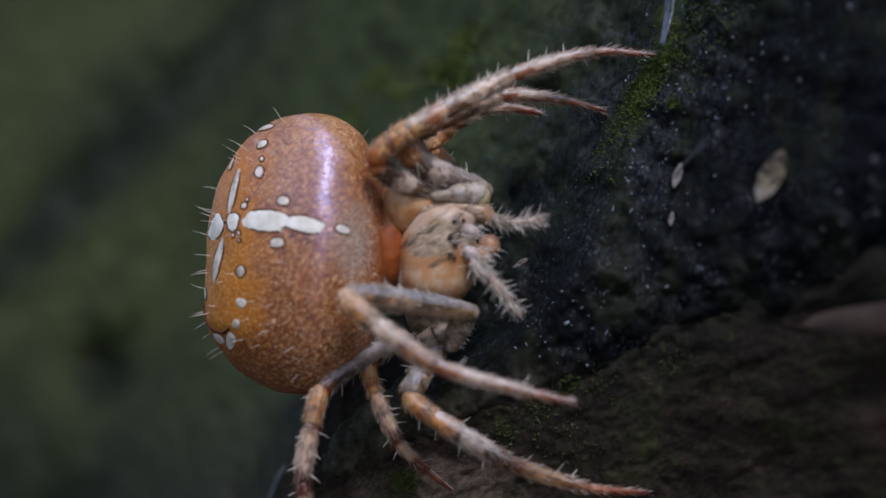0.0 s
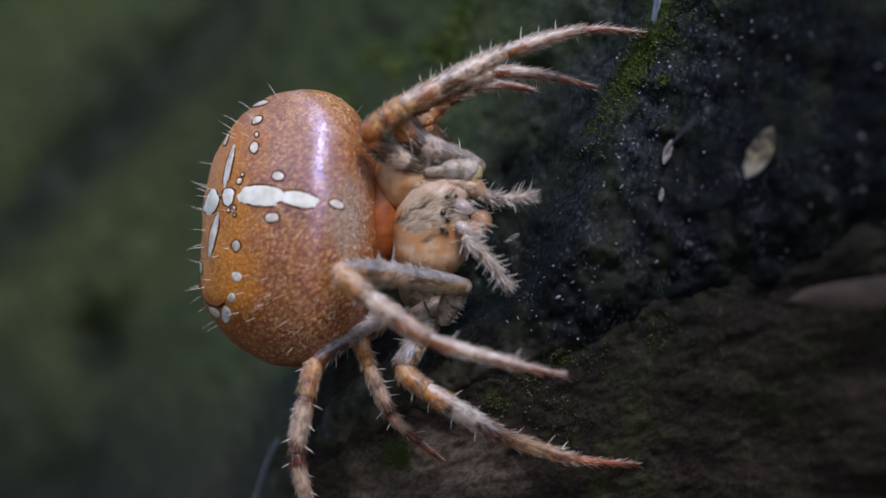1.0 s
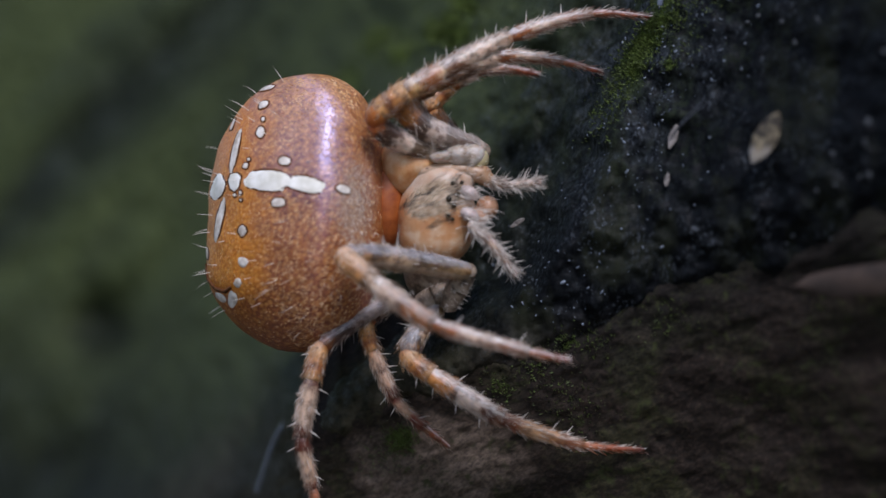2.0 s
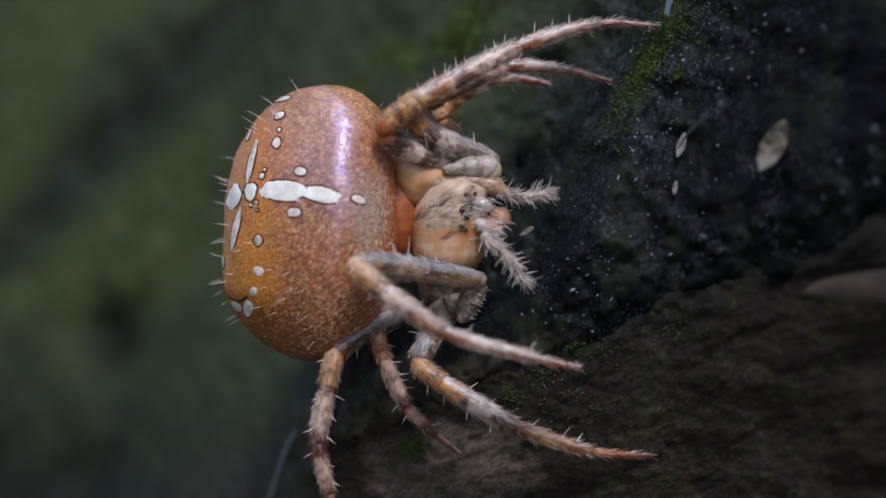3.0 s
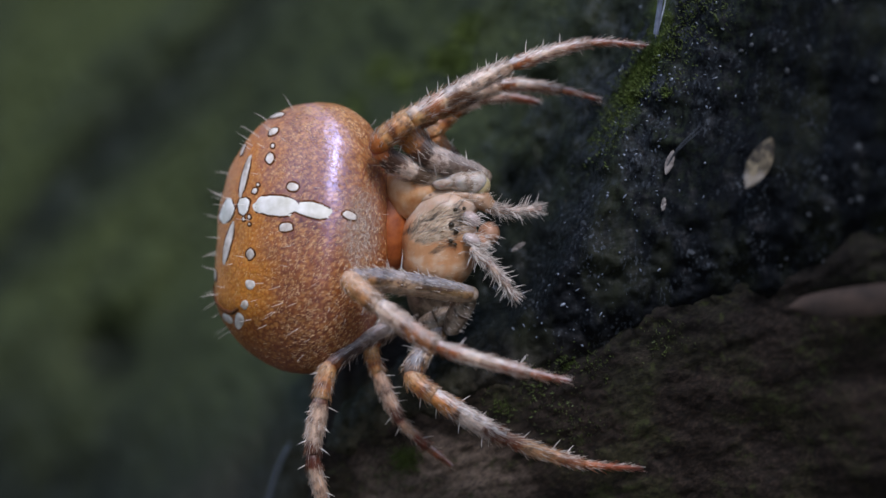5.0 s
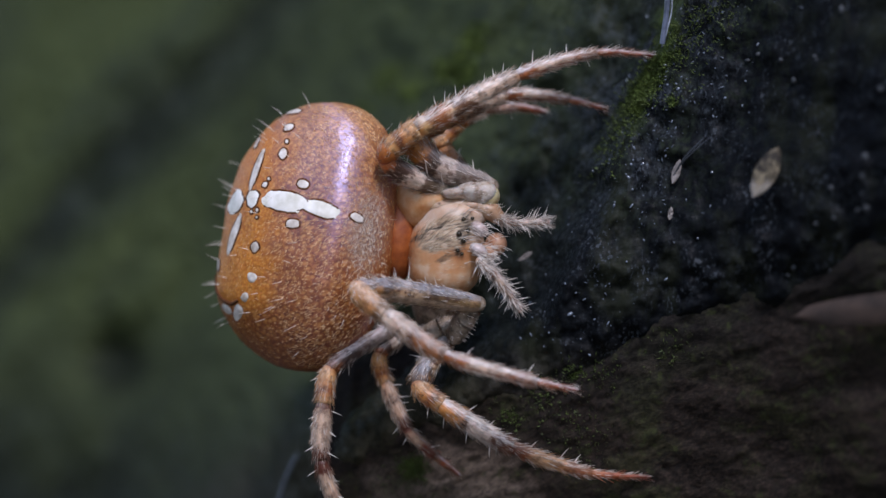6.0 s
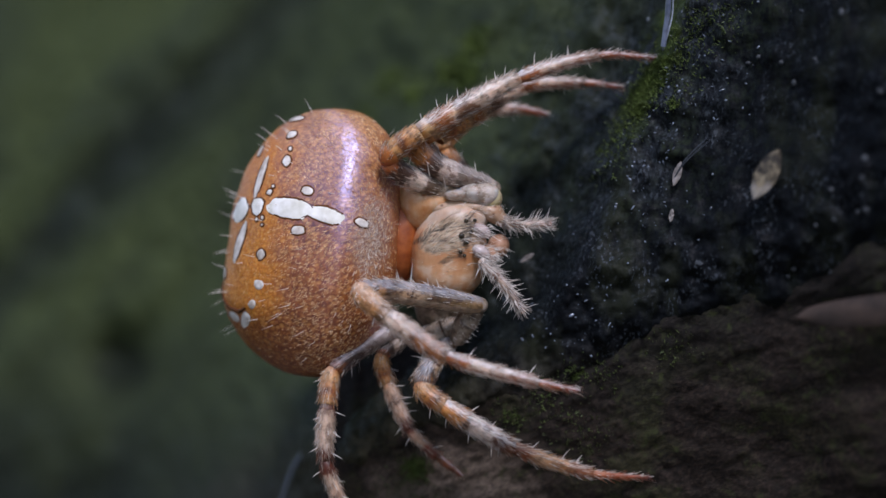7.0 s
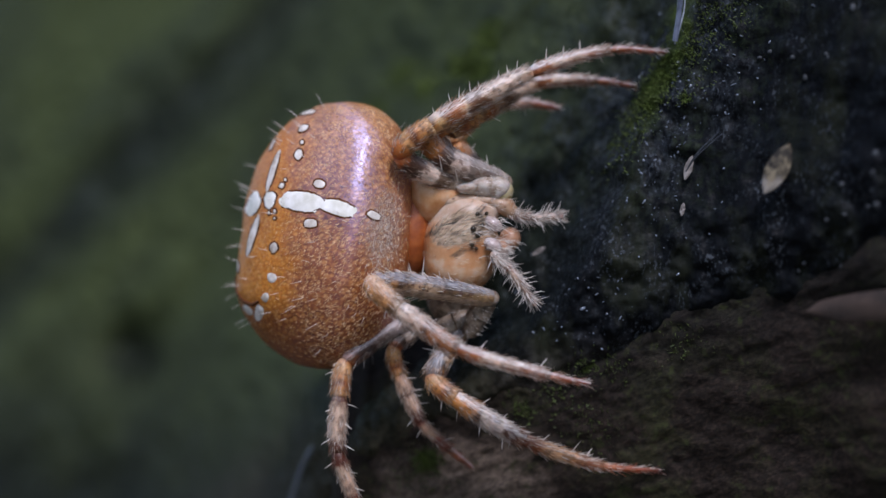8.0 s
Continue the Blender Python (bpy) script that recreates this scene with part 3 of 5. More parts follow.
FLAKE = plain("dry_flake", (0.06, 0.05, 0.042), (0.32, 0.29, 0.27), 0.5, 2.6)
HUSK = husk_material()
DULLGRIT = plain("dull_grit", (0.012, 0.015, 0.018), (0.06, 0.068, 0.075), 0.6, 1.0, 0.25)
FAINTSILK = plain("faint_silk", (0.02, 0.025, 0.034), (0.055, 0.065, 0.08), 0.7, 2)
OLDSILK = plain("dusty_silk", (0.1, 0.12, 0.14), (0.18, 0.2, 0.23), 0.5, 2)
DEADLEAF = plain("dead_bark", (0.008, 0.005, 0.0035), (0.048, 0.03, 0.021), 0.85, 1.1)


# ---- building tools ----
def finish(name, verts, faces, mats, slots=None, along=None, smooth=True, origin=(0, 0, 0), rise=None):
    """A mesh object from millimetres; origin is subtracted."""
    me = bpy.data.meshes.new(name)
    me.from_pydata(((np.asarray(verts, float) - np.asarray(origin, float)) * MM).tolist(), [], faces)
    for mat in mats:
        me.materials.append(mat)
    if slots is not None:
        me.polygons.foreach_set("material_index", slots)
    me.polygons.foreach_set("use_smooth", [smooth] * len(me.polygons))
    if along is not None:
        me.attributes.new("along", "FLOAT", "POINT").data.foreach_set("value", along)
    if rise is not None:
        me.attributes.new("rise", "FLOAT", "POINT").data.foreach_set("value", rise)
    me.update()
    return new(name, me)


def part(ob, parent, label=""):
    ob.parent = parent
    return tagged(ob, label)


class Shape:
    """Gathers tubes, hairs and balls into one mesh, in millimetres."""

    def __init__(self):
        self.v, self.f, self.s, self.a, self.r = [], [], [], [], []

    def tube(self, line, radii, sides=12, slot=0, flat=1.0, ends=True, along=None):
        line = [Vector(p) for p in line]
        count, base = len(line), len(self.v)
        up = Vector((0, 0, 1))
        for i, p in enumerate(line):
            d = (line[min(i + 1, count - 1)] - line[max(i - 1, 0)]).normalized()
            side = d.cross(up)
            side = side.normalized() if side.length > 0.05 else d.cross(Vector((0, 1, 0))).normalized()
            top = side.cross(d).normalized()
            up = top
            for k in range(sides):
                a = 2 * math.pi * k / sides
                out = math.cos(a) * side + flat * math.sin(a) * top
                self.v.append(p + radii[i] * out)
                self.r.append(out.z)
                self.a.append(i / (count - 1) if along is None else along)
        for i in range(count - 1):
            for k in range(sides):
                q = (k + 1) % sides
                self.f.append((base + i * sides + k, base + i * sides + q, base + (i + 1) * sides + q, base + (i + 1) * sides + k))
                self.s.append(slot)
        if ends:
            self.f.append(tuple(base + k for k in reversed(range(sides))))
            self.f.append(tuple(base + (count - 1) * sides + k for k in range(sides)))
            self.s += [slot, slot]

    def hair(self, root, way, length, thick, bend, slot=1, along=0.5):
        """A thin tapered bristle that bends as it rises."""
        root, way, bend = Vector(root), Vector(way).normalized(), Vector(bend)
        line = [root + way * length * t + bend * length * t * t for t in (0.0, 0.35, 0.7, 1.0)]
        self.tube(line, [thick, thick * 0.85, thick * 0.55, thick * 0.12], 3, slot, ends=False, along=along)

    def hairs(self, roots, ways, lengths, thick, bends, slot=1, along=0.5):
        """Many thin tapered bristles at once."""
        roots, ways, bends, lengths = (np.asarray(a, float) for a in (roots, ways, bends, lengths))
        ways = ways / np.linalg.norm(ways, axis=1)[:, None]
        one = np.cross(ways, (0.31, 0.17, 0.93))
        one /= np.linalg.norm(one, axis=1)[:, None]
        two = np.cross(ways, one)
        base, out = len(self.v), []
        for t, w in ((0.0, 1.0), (0.4, 0.85), (0.75, 0.5), (1.0, 0.1)):
            mid = roots + ways * (lengths * t)[:, None] + bends * (lengths * t * t)[:, None]
            for k in range(3):
                a = 2 * math.pi * k / 3
                out.append(mid + thick * w * (math.cos(a) * one + math.sin(a) * two))
        pts = np.stack(out, 1).reshape(-1, 3)
        self.v += pts.tolist()
        self.r += [0.0] * len(pts)
        self.a += np.repeat(np.broadcast_to(along, len(roots)), 12).tolist()
        ring = np.array([(3 * i + k, 3 * i + (k + 1) % 3, 3 * i + 3 + (k + 1) % 3, 3 * i + 3 + k) for i in range(3) for k in range(3)])
        faces = (base + 12 * np.arange(len(roots)))[:, None, None] + ring[None]
        self.f += [tuple(q) for q in faces.reshape(-1, 4).tolist()]
        self.s += [slot] * (9 * len(roots))

    def ball(self, centre, size, turn=None, slot=0, rings=10, sides=14):
        base, m = len(self.v), turn or Matrix.Identity(3)
        centre = Vector(centre)
        for i in range(rings + 1):
            th = math.pi * i / rings
            for k in range(sides):
                ph = 2 * math.pi * k / sides
                self.v.append(centre + m @ Vector((size[0] * math.sin(th) * math.cos(ph), size[1] * math.sin(th) * math.sin(ph), size[2] * math.cos(th))))
                self.a.append(0.5)
                self.r.append(0.0)
        for i in range(rings):
            for k in range(sides):
                q = (k + 1) % sides
                self.f.append((base + i * sides + k, base + (i + 1) * sides + k, base + (i + 1) * sides + q, base + i * sides + q))
                self.s.append(slot)

    def melt(self, blobs, soft=0.25, rings=36, sides=48, slot=0):
        """Balls (centre, size) that flow into one skin round the first one's centre; returns points and normals."""
        base, mid = len(self.v), np.array(blobs[0][0], float)

        def field(p):
            total = 0
            for c, size in blobs:
                d = (np.linalg.norm((p - np.array(c)) / np.array(size), axis=-1) - 1) * min(size)
                total = total + np.exp(-np.clip(d / soft, -60, 60))
            return -soft * np.log(total)

        th = np.pi * np.arange(rings + 1) / rings
        ph = 2 * np.pi * np.arange(sides) / sides
        way = np.stack([np.outer(np.sin(th), np.cos(ph)), np.outer(np.sin(th), np.sin(ph)), np.outer(np.cos(th), np.ones(sides))], -1).reshape(-1, 3)
        lo, hi = np.zeros(len(way)), np.full(len(way), 4.0)
        # the last crossing outwards, then halved down
        for step in np.arange(0.05, 4.0, 0.05):
            inside = field(mid + way * step) < 0
            lo = np.where(inside, step, lo)
        hi = lo + 0.05
        for i in range(12):
            half = (lo + hi) / 2
            inside = field(mid + way * half[:, None]) < 0
            lo, hi = np.where(inside, half, lo), np.where(inside, hi, half)
        pts = mid + way * lo[:, None]
        grad = np.stack([field(pts + e) - field(pts - e) for e in np.eye(3) * 0.02], -1)
        grad /= np.linalg.norm(grad, axis=1)[:, None] + 1e-9
        self.v += [Vector(p) for p in pts]
        self.a += [0.5] * len(pts)
        self.r += [0.0] * len(pts)
        for i in range(rings):
            for k in range(sides):
                q = (k + 1) % sides
                self.f.append((base + i * sides + k, base + (i + 1) * sides + k, base + (i + 1) * sides + q, base + i * sides + q))
                self.s.append(slot)
        return [Vector(p) for p in pts], [Vector(g) for g in grad]

    def make(self, name, mats, origin=(0, 0, 0)):
        return finish(name, [tuple(p) for p in self.v], self.f, mats, self.s, self.a, origin=origin, rise=self.r)


def value_noise(x, y, seed):
    """Smooth noise on a lattice, about -1 to 1."""
    xi, yi = np.floor(x).astype(np.int64), np.floor(y).astype(np.int64)
    fx, fy = x - xi, y - yi
    fx, fy = fx * fx * (3 - 2 * fx), fy * fy * (3 - 2 * fy)

    def h(i, j):
        k = (i * 374761393 + j * 668265263 + seed * 974634777) & 0x7FFFFFFF
        k = ((k ^ (k >> 13)) * 1274126177) & 0x7FFFFFFF
        return ((k ^ (k >> 16)) & 0xFFFF) / 32767.5 - 1

    return (h(xi, yi) * (1 - fx) + h(xi + 1, yi) * fx) * (1 - fy) + (h(xi, yi + 1) * (1 - fx) + h(xi + 1, yi + 1) * fx) * fy


def fbm(x, y, octaves, seed, gain=0.5):
    total, amp = 0, 1
    for i in range(octaves):
        total = total + amp * value_noise(x * 2 ** i, y * 2 ** i, seed + i)
        amp *= gain
    return total


def smooth(a, b, x):
    t = np.clip((x - a) / (b - a), 0, 1)
    return t * t * (3 - 2 * t)


# ---- the trunk: one sheet of bark that falls away behind the spider ----
def ledge_top(x):
    """The height (mm) at which the brown ledge comes out of the bark."""
    return -6.3 + np.where(x > 1.5, 0.47, 0.34) * (x - 1.5) + 0.9 * fbm(x * 0.3, x * 0.07, 4, 51)


def ledge_plane(x, z):
    """The smooth lie of the ledge (mm)."""
    return 0.3 - 0.26 * (x - 8.1) - 0.2 * (z + 8.5) - 0.05 * np.clip(x - 8.1, 0, 14) ** 2


def trunk_depth(x, z):
    """How far back the bark lies (mm) at x, z."""
    line = 7.0 + 0.42 * (z - 4.5)
    d = x - line
    depth = np.where(d > 0, -0.45 * d, -0.9 * d) - 0.06 * np.clip(x - 8, 0, 14) ** 2
    depth = depth + 20 * smooth(-4, -22, d) + 2.4 * smooth(0.4, -1.8, d + 0.6 * fbm(x * 0.5, z * 0.5, 3, 5))
    # furrows that run from low on one side to high on the other
    u = 0.79 * z - 0.62 * x
    s = 0.62 * z + 0.79 * x
    # two long furrows and a hollow on the far side
    w = ((z - 3) * 10 - (x + 26.8) * 8.5) / 13.1
    far = smooth(-6, -12, d)
    depth = depth + far * (1.2 * np.exp(-(w / 2.2) ** 2) + 1.1 * np.exp(-((w + 10.5) / 2.0) ** 2) * smooth(-22, -17, x))
    depth = depth + 1.1 * np.exp(-((x + 3.9) / 2.0) ** 2 - ((z - 10.6) / 1.3) ** 2)
    depth = depth + 3.6 * np.exp(-((x + 21.4) / 2.8) ** 2 - ((z + 6.5) / 2.4) ** 2)
    depth = depth + (1.5 - 0.7 * far) * fbm(u * 0.15, s * 0.05, 3, 11) * smooth(3, -8, d) + (0.6 - 0.35 * far - 0.25 * smooth(-1, 2, d)) * fbm(x * 0.35, z * 0.35, 3, 21)
    depth = depth + 0.24 * fbm(x * 1.3, z * 1.1, 4, 31, 0.5) + 0.07 * np.abs(fbm(x * 5, z * 5, 2, 41))
    depth = depth + 0.45 * fbm(x * 0.6, z * 0.6, 2, 27) * smooth(-2, -5, d) * smooth(-20, -12, d)
    # the bark runs down into the ledge in a shallow valley
    k = z - ledge_top(x)
    blend = smooth(4.5, 0.2, k) * smooth(-9, -4, x)
    return depth * (1 - blend) + (ledge_plane(x, z) + 0.7 * np.maximum(0, -k) + 0.3 * fbm(x * 1.3, z * 1.1, 4, 31, 0.6)) * blend


def ledge_depth(x, z):
    """The brown rotten ledge that comes out of the trunk below."""
    k = z - ledge_top(x)
    depth = ledge_plane(x, z) + 0.9 * np.maximum(0, k) + 0.08 * np.maximum(0, k) ** 2 + 30 * smooth(-5.0, -9.0, x)
    g = 0.9 * z - 0.42 * x
    lumps = 0.4 * fbm(x * 0.4, z * 0.55, 2, 71) * smooth(7, 12, x)
    return depth + 0.06 * fbm(x * 0.9, g * 2.6, 4, 61, 0.6) + 0.07 * fbm(x * 2.2, z * 2.6, 3, 81, 0.6) + lumps


def sheet(name, fx, fz, depth):
    x, z = np.meshgrid(fx, fz)
    y = depth(x, z)
    verts = np.stack([x, y, z], -1).reshape(-1, 3)
    w, h = len(fx), len(fz)
    i, j = np.meshgrid(np.arange(w - 1), np.arange(h - 1))
    a = (j * w + i).ravel()
    return verts, np.stack([a, a + 1, a + w + 1, a + w], -1).tolist()


def spread(lo, fine_lo, fine_hi, hi, step, rough):
    return np.concatenate([np.arange(lo, fine_lo, rough), np.arange(fine_lo, fine_hi, step), np.arange(fine_hi, hi + rough, rough)])


# the rest of the tree: a tapered bole, standing on the forest floor
BOLE_X, BOLE_Y, BOLE_R = 165.0, 225.0, 250.0


def bole_surface(x):
    return BOLE_Y - np.sqrt(np.maximum(BOLE_R ** 2 - (x - BOLE_X) ** 2, 100.0))


def settle(depth):
    """The same depth, eased onto the round bole towards the sheet's rims."""
    def eased(x, z):
        w = np.maximum(np.maximum(smooth(-36, -58, x), smooth(24, 42, x)), np.maximum(smooth(20, 42, z), smooth(-20, -42, z)))
        return depth(x, z) * (1 - w) + (bole_surface(x) + 1.0) * w
    return eased


v, f = sheet("trunk", spread(-60, -34, 20, 44, 0.12, 1.0), spread(-44, -15, 15, 44, 0.12, 1.0), settle(trunk_depth))
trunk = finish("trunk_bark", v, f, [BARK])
tagged(trunk, "dark wet tree bark with green algae and moss", "tree trunk", kind="structure")
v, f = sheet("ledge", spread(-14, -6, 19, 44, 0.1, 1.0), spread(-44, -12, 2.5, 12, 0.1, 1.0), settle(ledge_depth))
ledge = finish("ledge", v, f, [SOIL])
tagged(ledge, "dark brown rotten wood ledge with slanting grain", "wood", kind="structure")


def build_bole():
    a, h = np.meshgrid(np.linspace(0, 2 * math.pi, 181)[:-1], np.linspace(-900, 3600, 131))
    flare = 1 + 0.5 * np.exp(-(h + 900) / 130) * (1 + 0.3 * np.sin(5 * a)) - 0.00006 * np.maximum(0, h)
    ridge = 6 * np.abs(fbm(a * 9, h * 0.006, 3, 91)) * smooth(30, 120, np.abs(h))
    r = BOLE_R * flare - 2 - ridge
    verts = np.stack([BOLE_X + r * np.cos(a), BOLE_Y + r * np.sin(a), h], -1).reshape(-1, 3)
    faces = [(j * 180 + i, j * 180 + (i + 1) % 180, (j + 1) * 180 + (i + 1) % 180, (j + 1) * 180 + i) for j in range(130) for i in range(180)]
    faces.append(tuple(130 * 180 + i for i in range(180)))
    tagged(finish("tree_bole", verts, faces, [BARK]), "dark mossy bole of the tree under the bark", "tree trunk", kind="structure")


build_bole()


def build_ground():
    """The forest floor, one sheet out to the horizon."""
    g = np.concatenate([-np.geomspace(800000, 300, 40), np.linspace(-250, 250, 21), np.geomspace(300, 800000, 40)])
    x, y = np.meshgrid(g, g)
    z = -900 + 25 * fbm(x * 0.003, y * 0.003, 3, 95)
    w = len(g)
    i, j = np.meshgrid(np.arange(w - 1), np.arange(w - 1))
    k = (j * w + i).ravel()
    faces = np.stack([k, k + 1, k + w + 1, k + w], -1).tolist()
    tagged(finish("ground", np.stack([x, y, z], -1).reshape(-1, 3), faces, [FLOOR]), "brown leaf-littered forest floor", "ground", kind="structure")


build_ground()


# ---- the spider ----
spider = tagged(new("spider"), "orange garden spider with a white cross on its round abdomen", "spider")
spider.empty_display_size = 0.005

AX, AY, AZ = (-5.67, 2.4, 0.53)
HALF_X, HALF_Y, HALF_Z, TURN = 3.62, 3.7, 5.55, 1.1


def sag(h):
    """The hind side hangs out a little, low down."""
    return 1 + 0.09 * math.exp(-((h + 0.58) / 0.3) ** 2)


def belly(u, h):
    """A point of the abdomen: u turns round its upright axis, h runs from -1 (low) to 1 (high)."""
    r = (1 - abs(h) ** 2.35) ** (1 / 2.35)
    lean = 0.52 * h * h + (0.3 * h if h < 0 else 0)
    x = HALF_X * math.cos(u) * r * (sag(h) if math.cos(u) < 0 else 1)
    # the plan is an egg turned so that its fore end comes nearest
    y = -(HALF_Y * math.sin(u) + TURN * math.cos(u)) * r
    # a blunt shoulder runs down the near side
    y -= 0.17 * r * math.exp(-((math.cos(u) - 0.34 - 0.14 * h) / 0.28) ** 2) if math.sin(u) > 0 else 0
    p = Vector((AX + x + lean, AY + y, AZ + HALF_Z * h))
    # slight unevenness of the skin
    q = p - Vector((AX, AY, AZ))
    return p + q.normalized() * (0.05 * noise.noise(q * 0.9) + 0.018 * noise.noise(q * 3.1))


def belly_at(x, z):
    """The point and outward normal on the near face at x, z."""
    h = max(-0.97, min(0.97, (z - AZ) / HALF_Z))
    r = (1 - abs(h) ** 2.35) ** (1 / 2.35)
    c = (x - AX - 0.52 * h * h - (0.3 * h if h < 0 else 0)) / (HALF_X * r)
    c = max(-0.985, min(0.985, c / sag(h) if c < 0 else c))
    u = math.acos(c)
    p = belly(u, h)
    n = (belly(u + 0.01, h) - p).cross(belly(u, h + 0.01) - p)
    n.normalize()
    if n.dot(p - Vector((AX, AY, AZ))) < 0:
        n.negate()
    return p, n


def build_abdomen():
    rings, sides = 110, 180
    verts, faces = [], []
    for i in range(rings + 1):
        h = math.sin(math.pi * (i / rings - 0.5))
        for k in range(sides):
            p = belly(2 * math.pi * k / sides, h * 0.9999)
            verts.append(p)
    for i in range(rings):
        for k in range(sides):
            q = (k + 1) % sides
            faces.append((i * sides + k, i * sides + q, (i + 1) * sides + q, (i + 1) * sides + k))
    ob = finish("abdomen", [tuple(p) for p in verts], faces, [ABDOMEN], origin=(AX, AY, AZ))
    ob.location = (AX * MM, AY * MM, AZ * MM)
    return part(ob, spider, "round orange-brown abdomen with cream cross marking")


abdomen = build_abdomen()


def spot(name, x, z, half_w, half_h, lean=0.0, rim=0.07, rise=0.035, power=2.0, mat=None):
    """A cream mark lying on the abdomen, with a thin dark rim below it."""
    for grow, lift, m, title in ((rim, 0.012, RIM, "spot_rim"), (0.0, 0.022, mat or CREAM, name)):
        if grow == 0.0 and rim < 0:
            continue
        verts, faces = [], []
        rings, sides = 5, 28
        for i in range(rings + 1):
            t = i / rings
            for k in range(sides):
                a = 2 * math.pi * k / sides
                wave = 1 + 0.2 * noise.noise((x * 3 + 1.3 * math.cos(a), z * 3 + 1.3 * math.sin(a), 0.2)) + 0.1 * noise.noise((x * 5 + 3 * math.cos(a), z * 5 + 3 * math.sin(a), lift * 9))
                ca, sa = math.cos(a), math.sin(a)
                ex = math.copysign(abs(ca) ** (2 / power), ca) * (half_w + grow) * t * wave
                ez = math.copysign(abs(sa) ** (2 / power), sa) * (half_h + grow) * t * wave
                c, s = math.cos(radians(lean)), math.sin(radians(lean))
                p, n = belly_at(x + ex * c - ez * s, z + ex * s + ez * c)
                verts.append(tuple(p + n * (lift + rise * (1 - t * t) - 0.02 * t ** 6)))
        for i in range(rings):
            for k in range(sides):
                q = (k + 1) % sides
                faces.append((i * sides + k, (i + 1) * sides + k, (i + 1) * sides + q, i * sides + q))
        part(finish(title, verts, faces, [m], origin=(AX, AY, AZ)), abdomen, "cream marking" if grow == 0.0 else "dark brown outline")


SPOTS = []


def mark(place, w, h, lean=0.0, power=2.0, rim=0.06):
    SPOTS.append((place[0], place[2], w, h))
    spot("spot", place[0], place[2], w, h, lean, rim, 0.012, power, CREAM if w > 0.28 and h > 0.3 else DULLSPOT)


# the cross, from the fore end backwards, then its arms
mark((-3.61, -1.5, 1.44), 0.30, 0.17, -18)
mark((-5.05, -1.5, 1.61), 0.8, 0.34, -7, 2.2, 0.075)
mark((-6.58, -0.7, 1.74), 0.95, 0.42, -3, 2.3, 0.075)
mark((-7.92, 1.1, 1.74), 0.29, 0.4, 0, 2.2, 0.065)
mark((-8.72, 2.3, 1.56), 0.4, 0.56, -25, 2.0, 0.065)
mark((-7.93, 1.2, 2.91), 0.15, 0.88, -12, 2.0)
mark((-8.59, 2.2, 0.25), 0.17, 0.88, -13, 2.0)
# rows of round spots beside it
mark((-6.87, 1.2, 5.53), 0.42, 0.12, 8)
mark((-6.84, 0.4, 4.76), 0.24, 0.15, 28)
mark((-6.81, 0.1, 4.16), 0.09, 0.1)
mark((-6.89, 0, 3.64), 0.19, 0.25, 5)
mark((-5.87, -1.1, 2.49), 0.27, 0.19, -8)
mark((-7.47, 0.5, 2.35), 0.15, 0.12, 30)
mark((-7.33, 0.4, 2.59), 0.07, 0.07)
mark((-8.19, 1.9, 4.06), 0.08, 0.3, -14)
mark((-7.9, 1.1, 1.22), 0.07, 0.08)
mark((-7.64, 0.8, 1.3), 0.07, 0.09)
mark((-7.62, 0.8, 1.01), 0.06, 0.06)
mark((-6.08, -0.9, 0.92), 0.31, 0.2, 4)
mark((-7.56, 0.7, -0.18), 0.2, 0.26, -15)
mark((-9.24, 3.4, -1.09), 0.1, 0.27, 8)
mark((-7.55, 0.8, -1.39), 0.22, 0.19, 0, 2, 0.02)
mark((-7.77, 1.2, -2.19), 0.17, 0.18, 0, 2, 0.02)
mark((-8.61, 2.2, -2.84), 0.3, 0.16, -30, 2.0, 0.0)
mark((-8.05, 1.7, -2.87), 0.22, 0.34, -12, 2.0, 0.0)


def belly_line(points, thick):
    """A dark wavy pigment line on the abdomen."""
    shape, line = Shape(), []
    for a, b in zip(points, points[1:]):
        for i in range(8):
            t = i / 8
            p, n = belly_at(a[0] * (1 - t) + b[0] * t, a[2] * (1 - t) + b[2] * t)
            line.append(p + n * 0.012)
    shape.tube(line, [thick * (0.6 + 0.4 * math.sin(math.pi * i / (len(line) - 1))) for i in range(len(line))], 5, ends=False)
    part(shape.make("leaf_mark_edge", [RIM], (AX, AY, AZ)), abdomen, "dark wavy edge of the leaf mark")


belly_line([(-9.37, 3.2, -1.51), (-9.14, 2.8, -2.1), (-8.76, 2.3, -2.48), (-8.33, 1.8, -2.57), (-7.97, 1.4, -2.31)], 0.1)


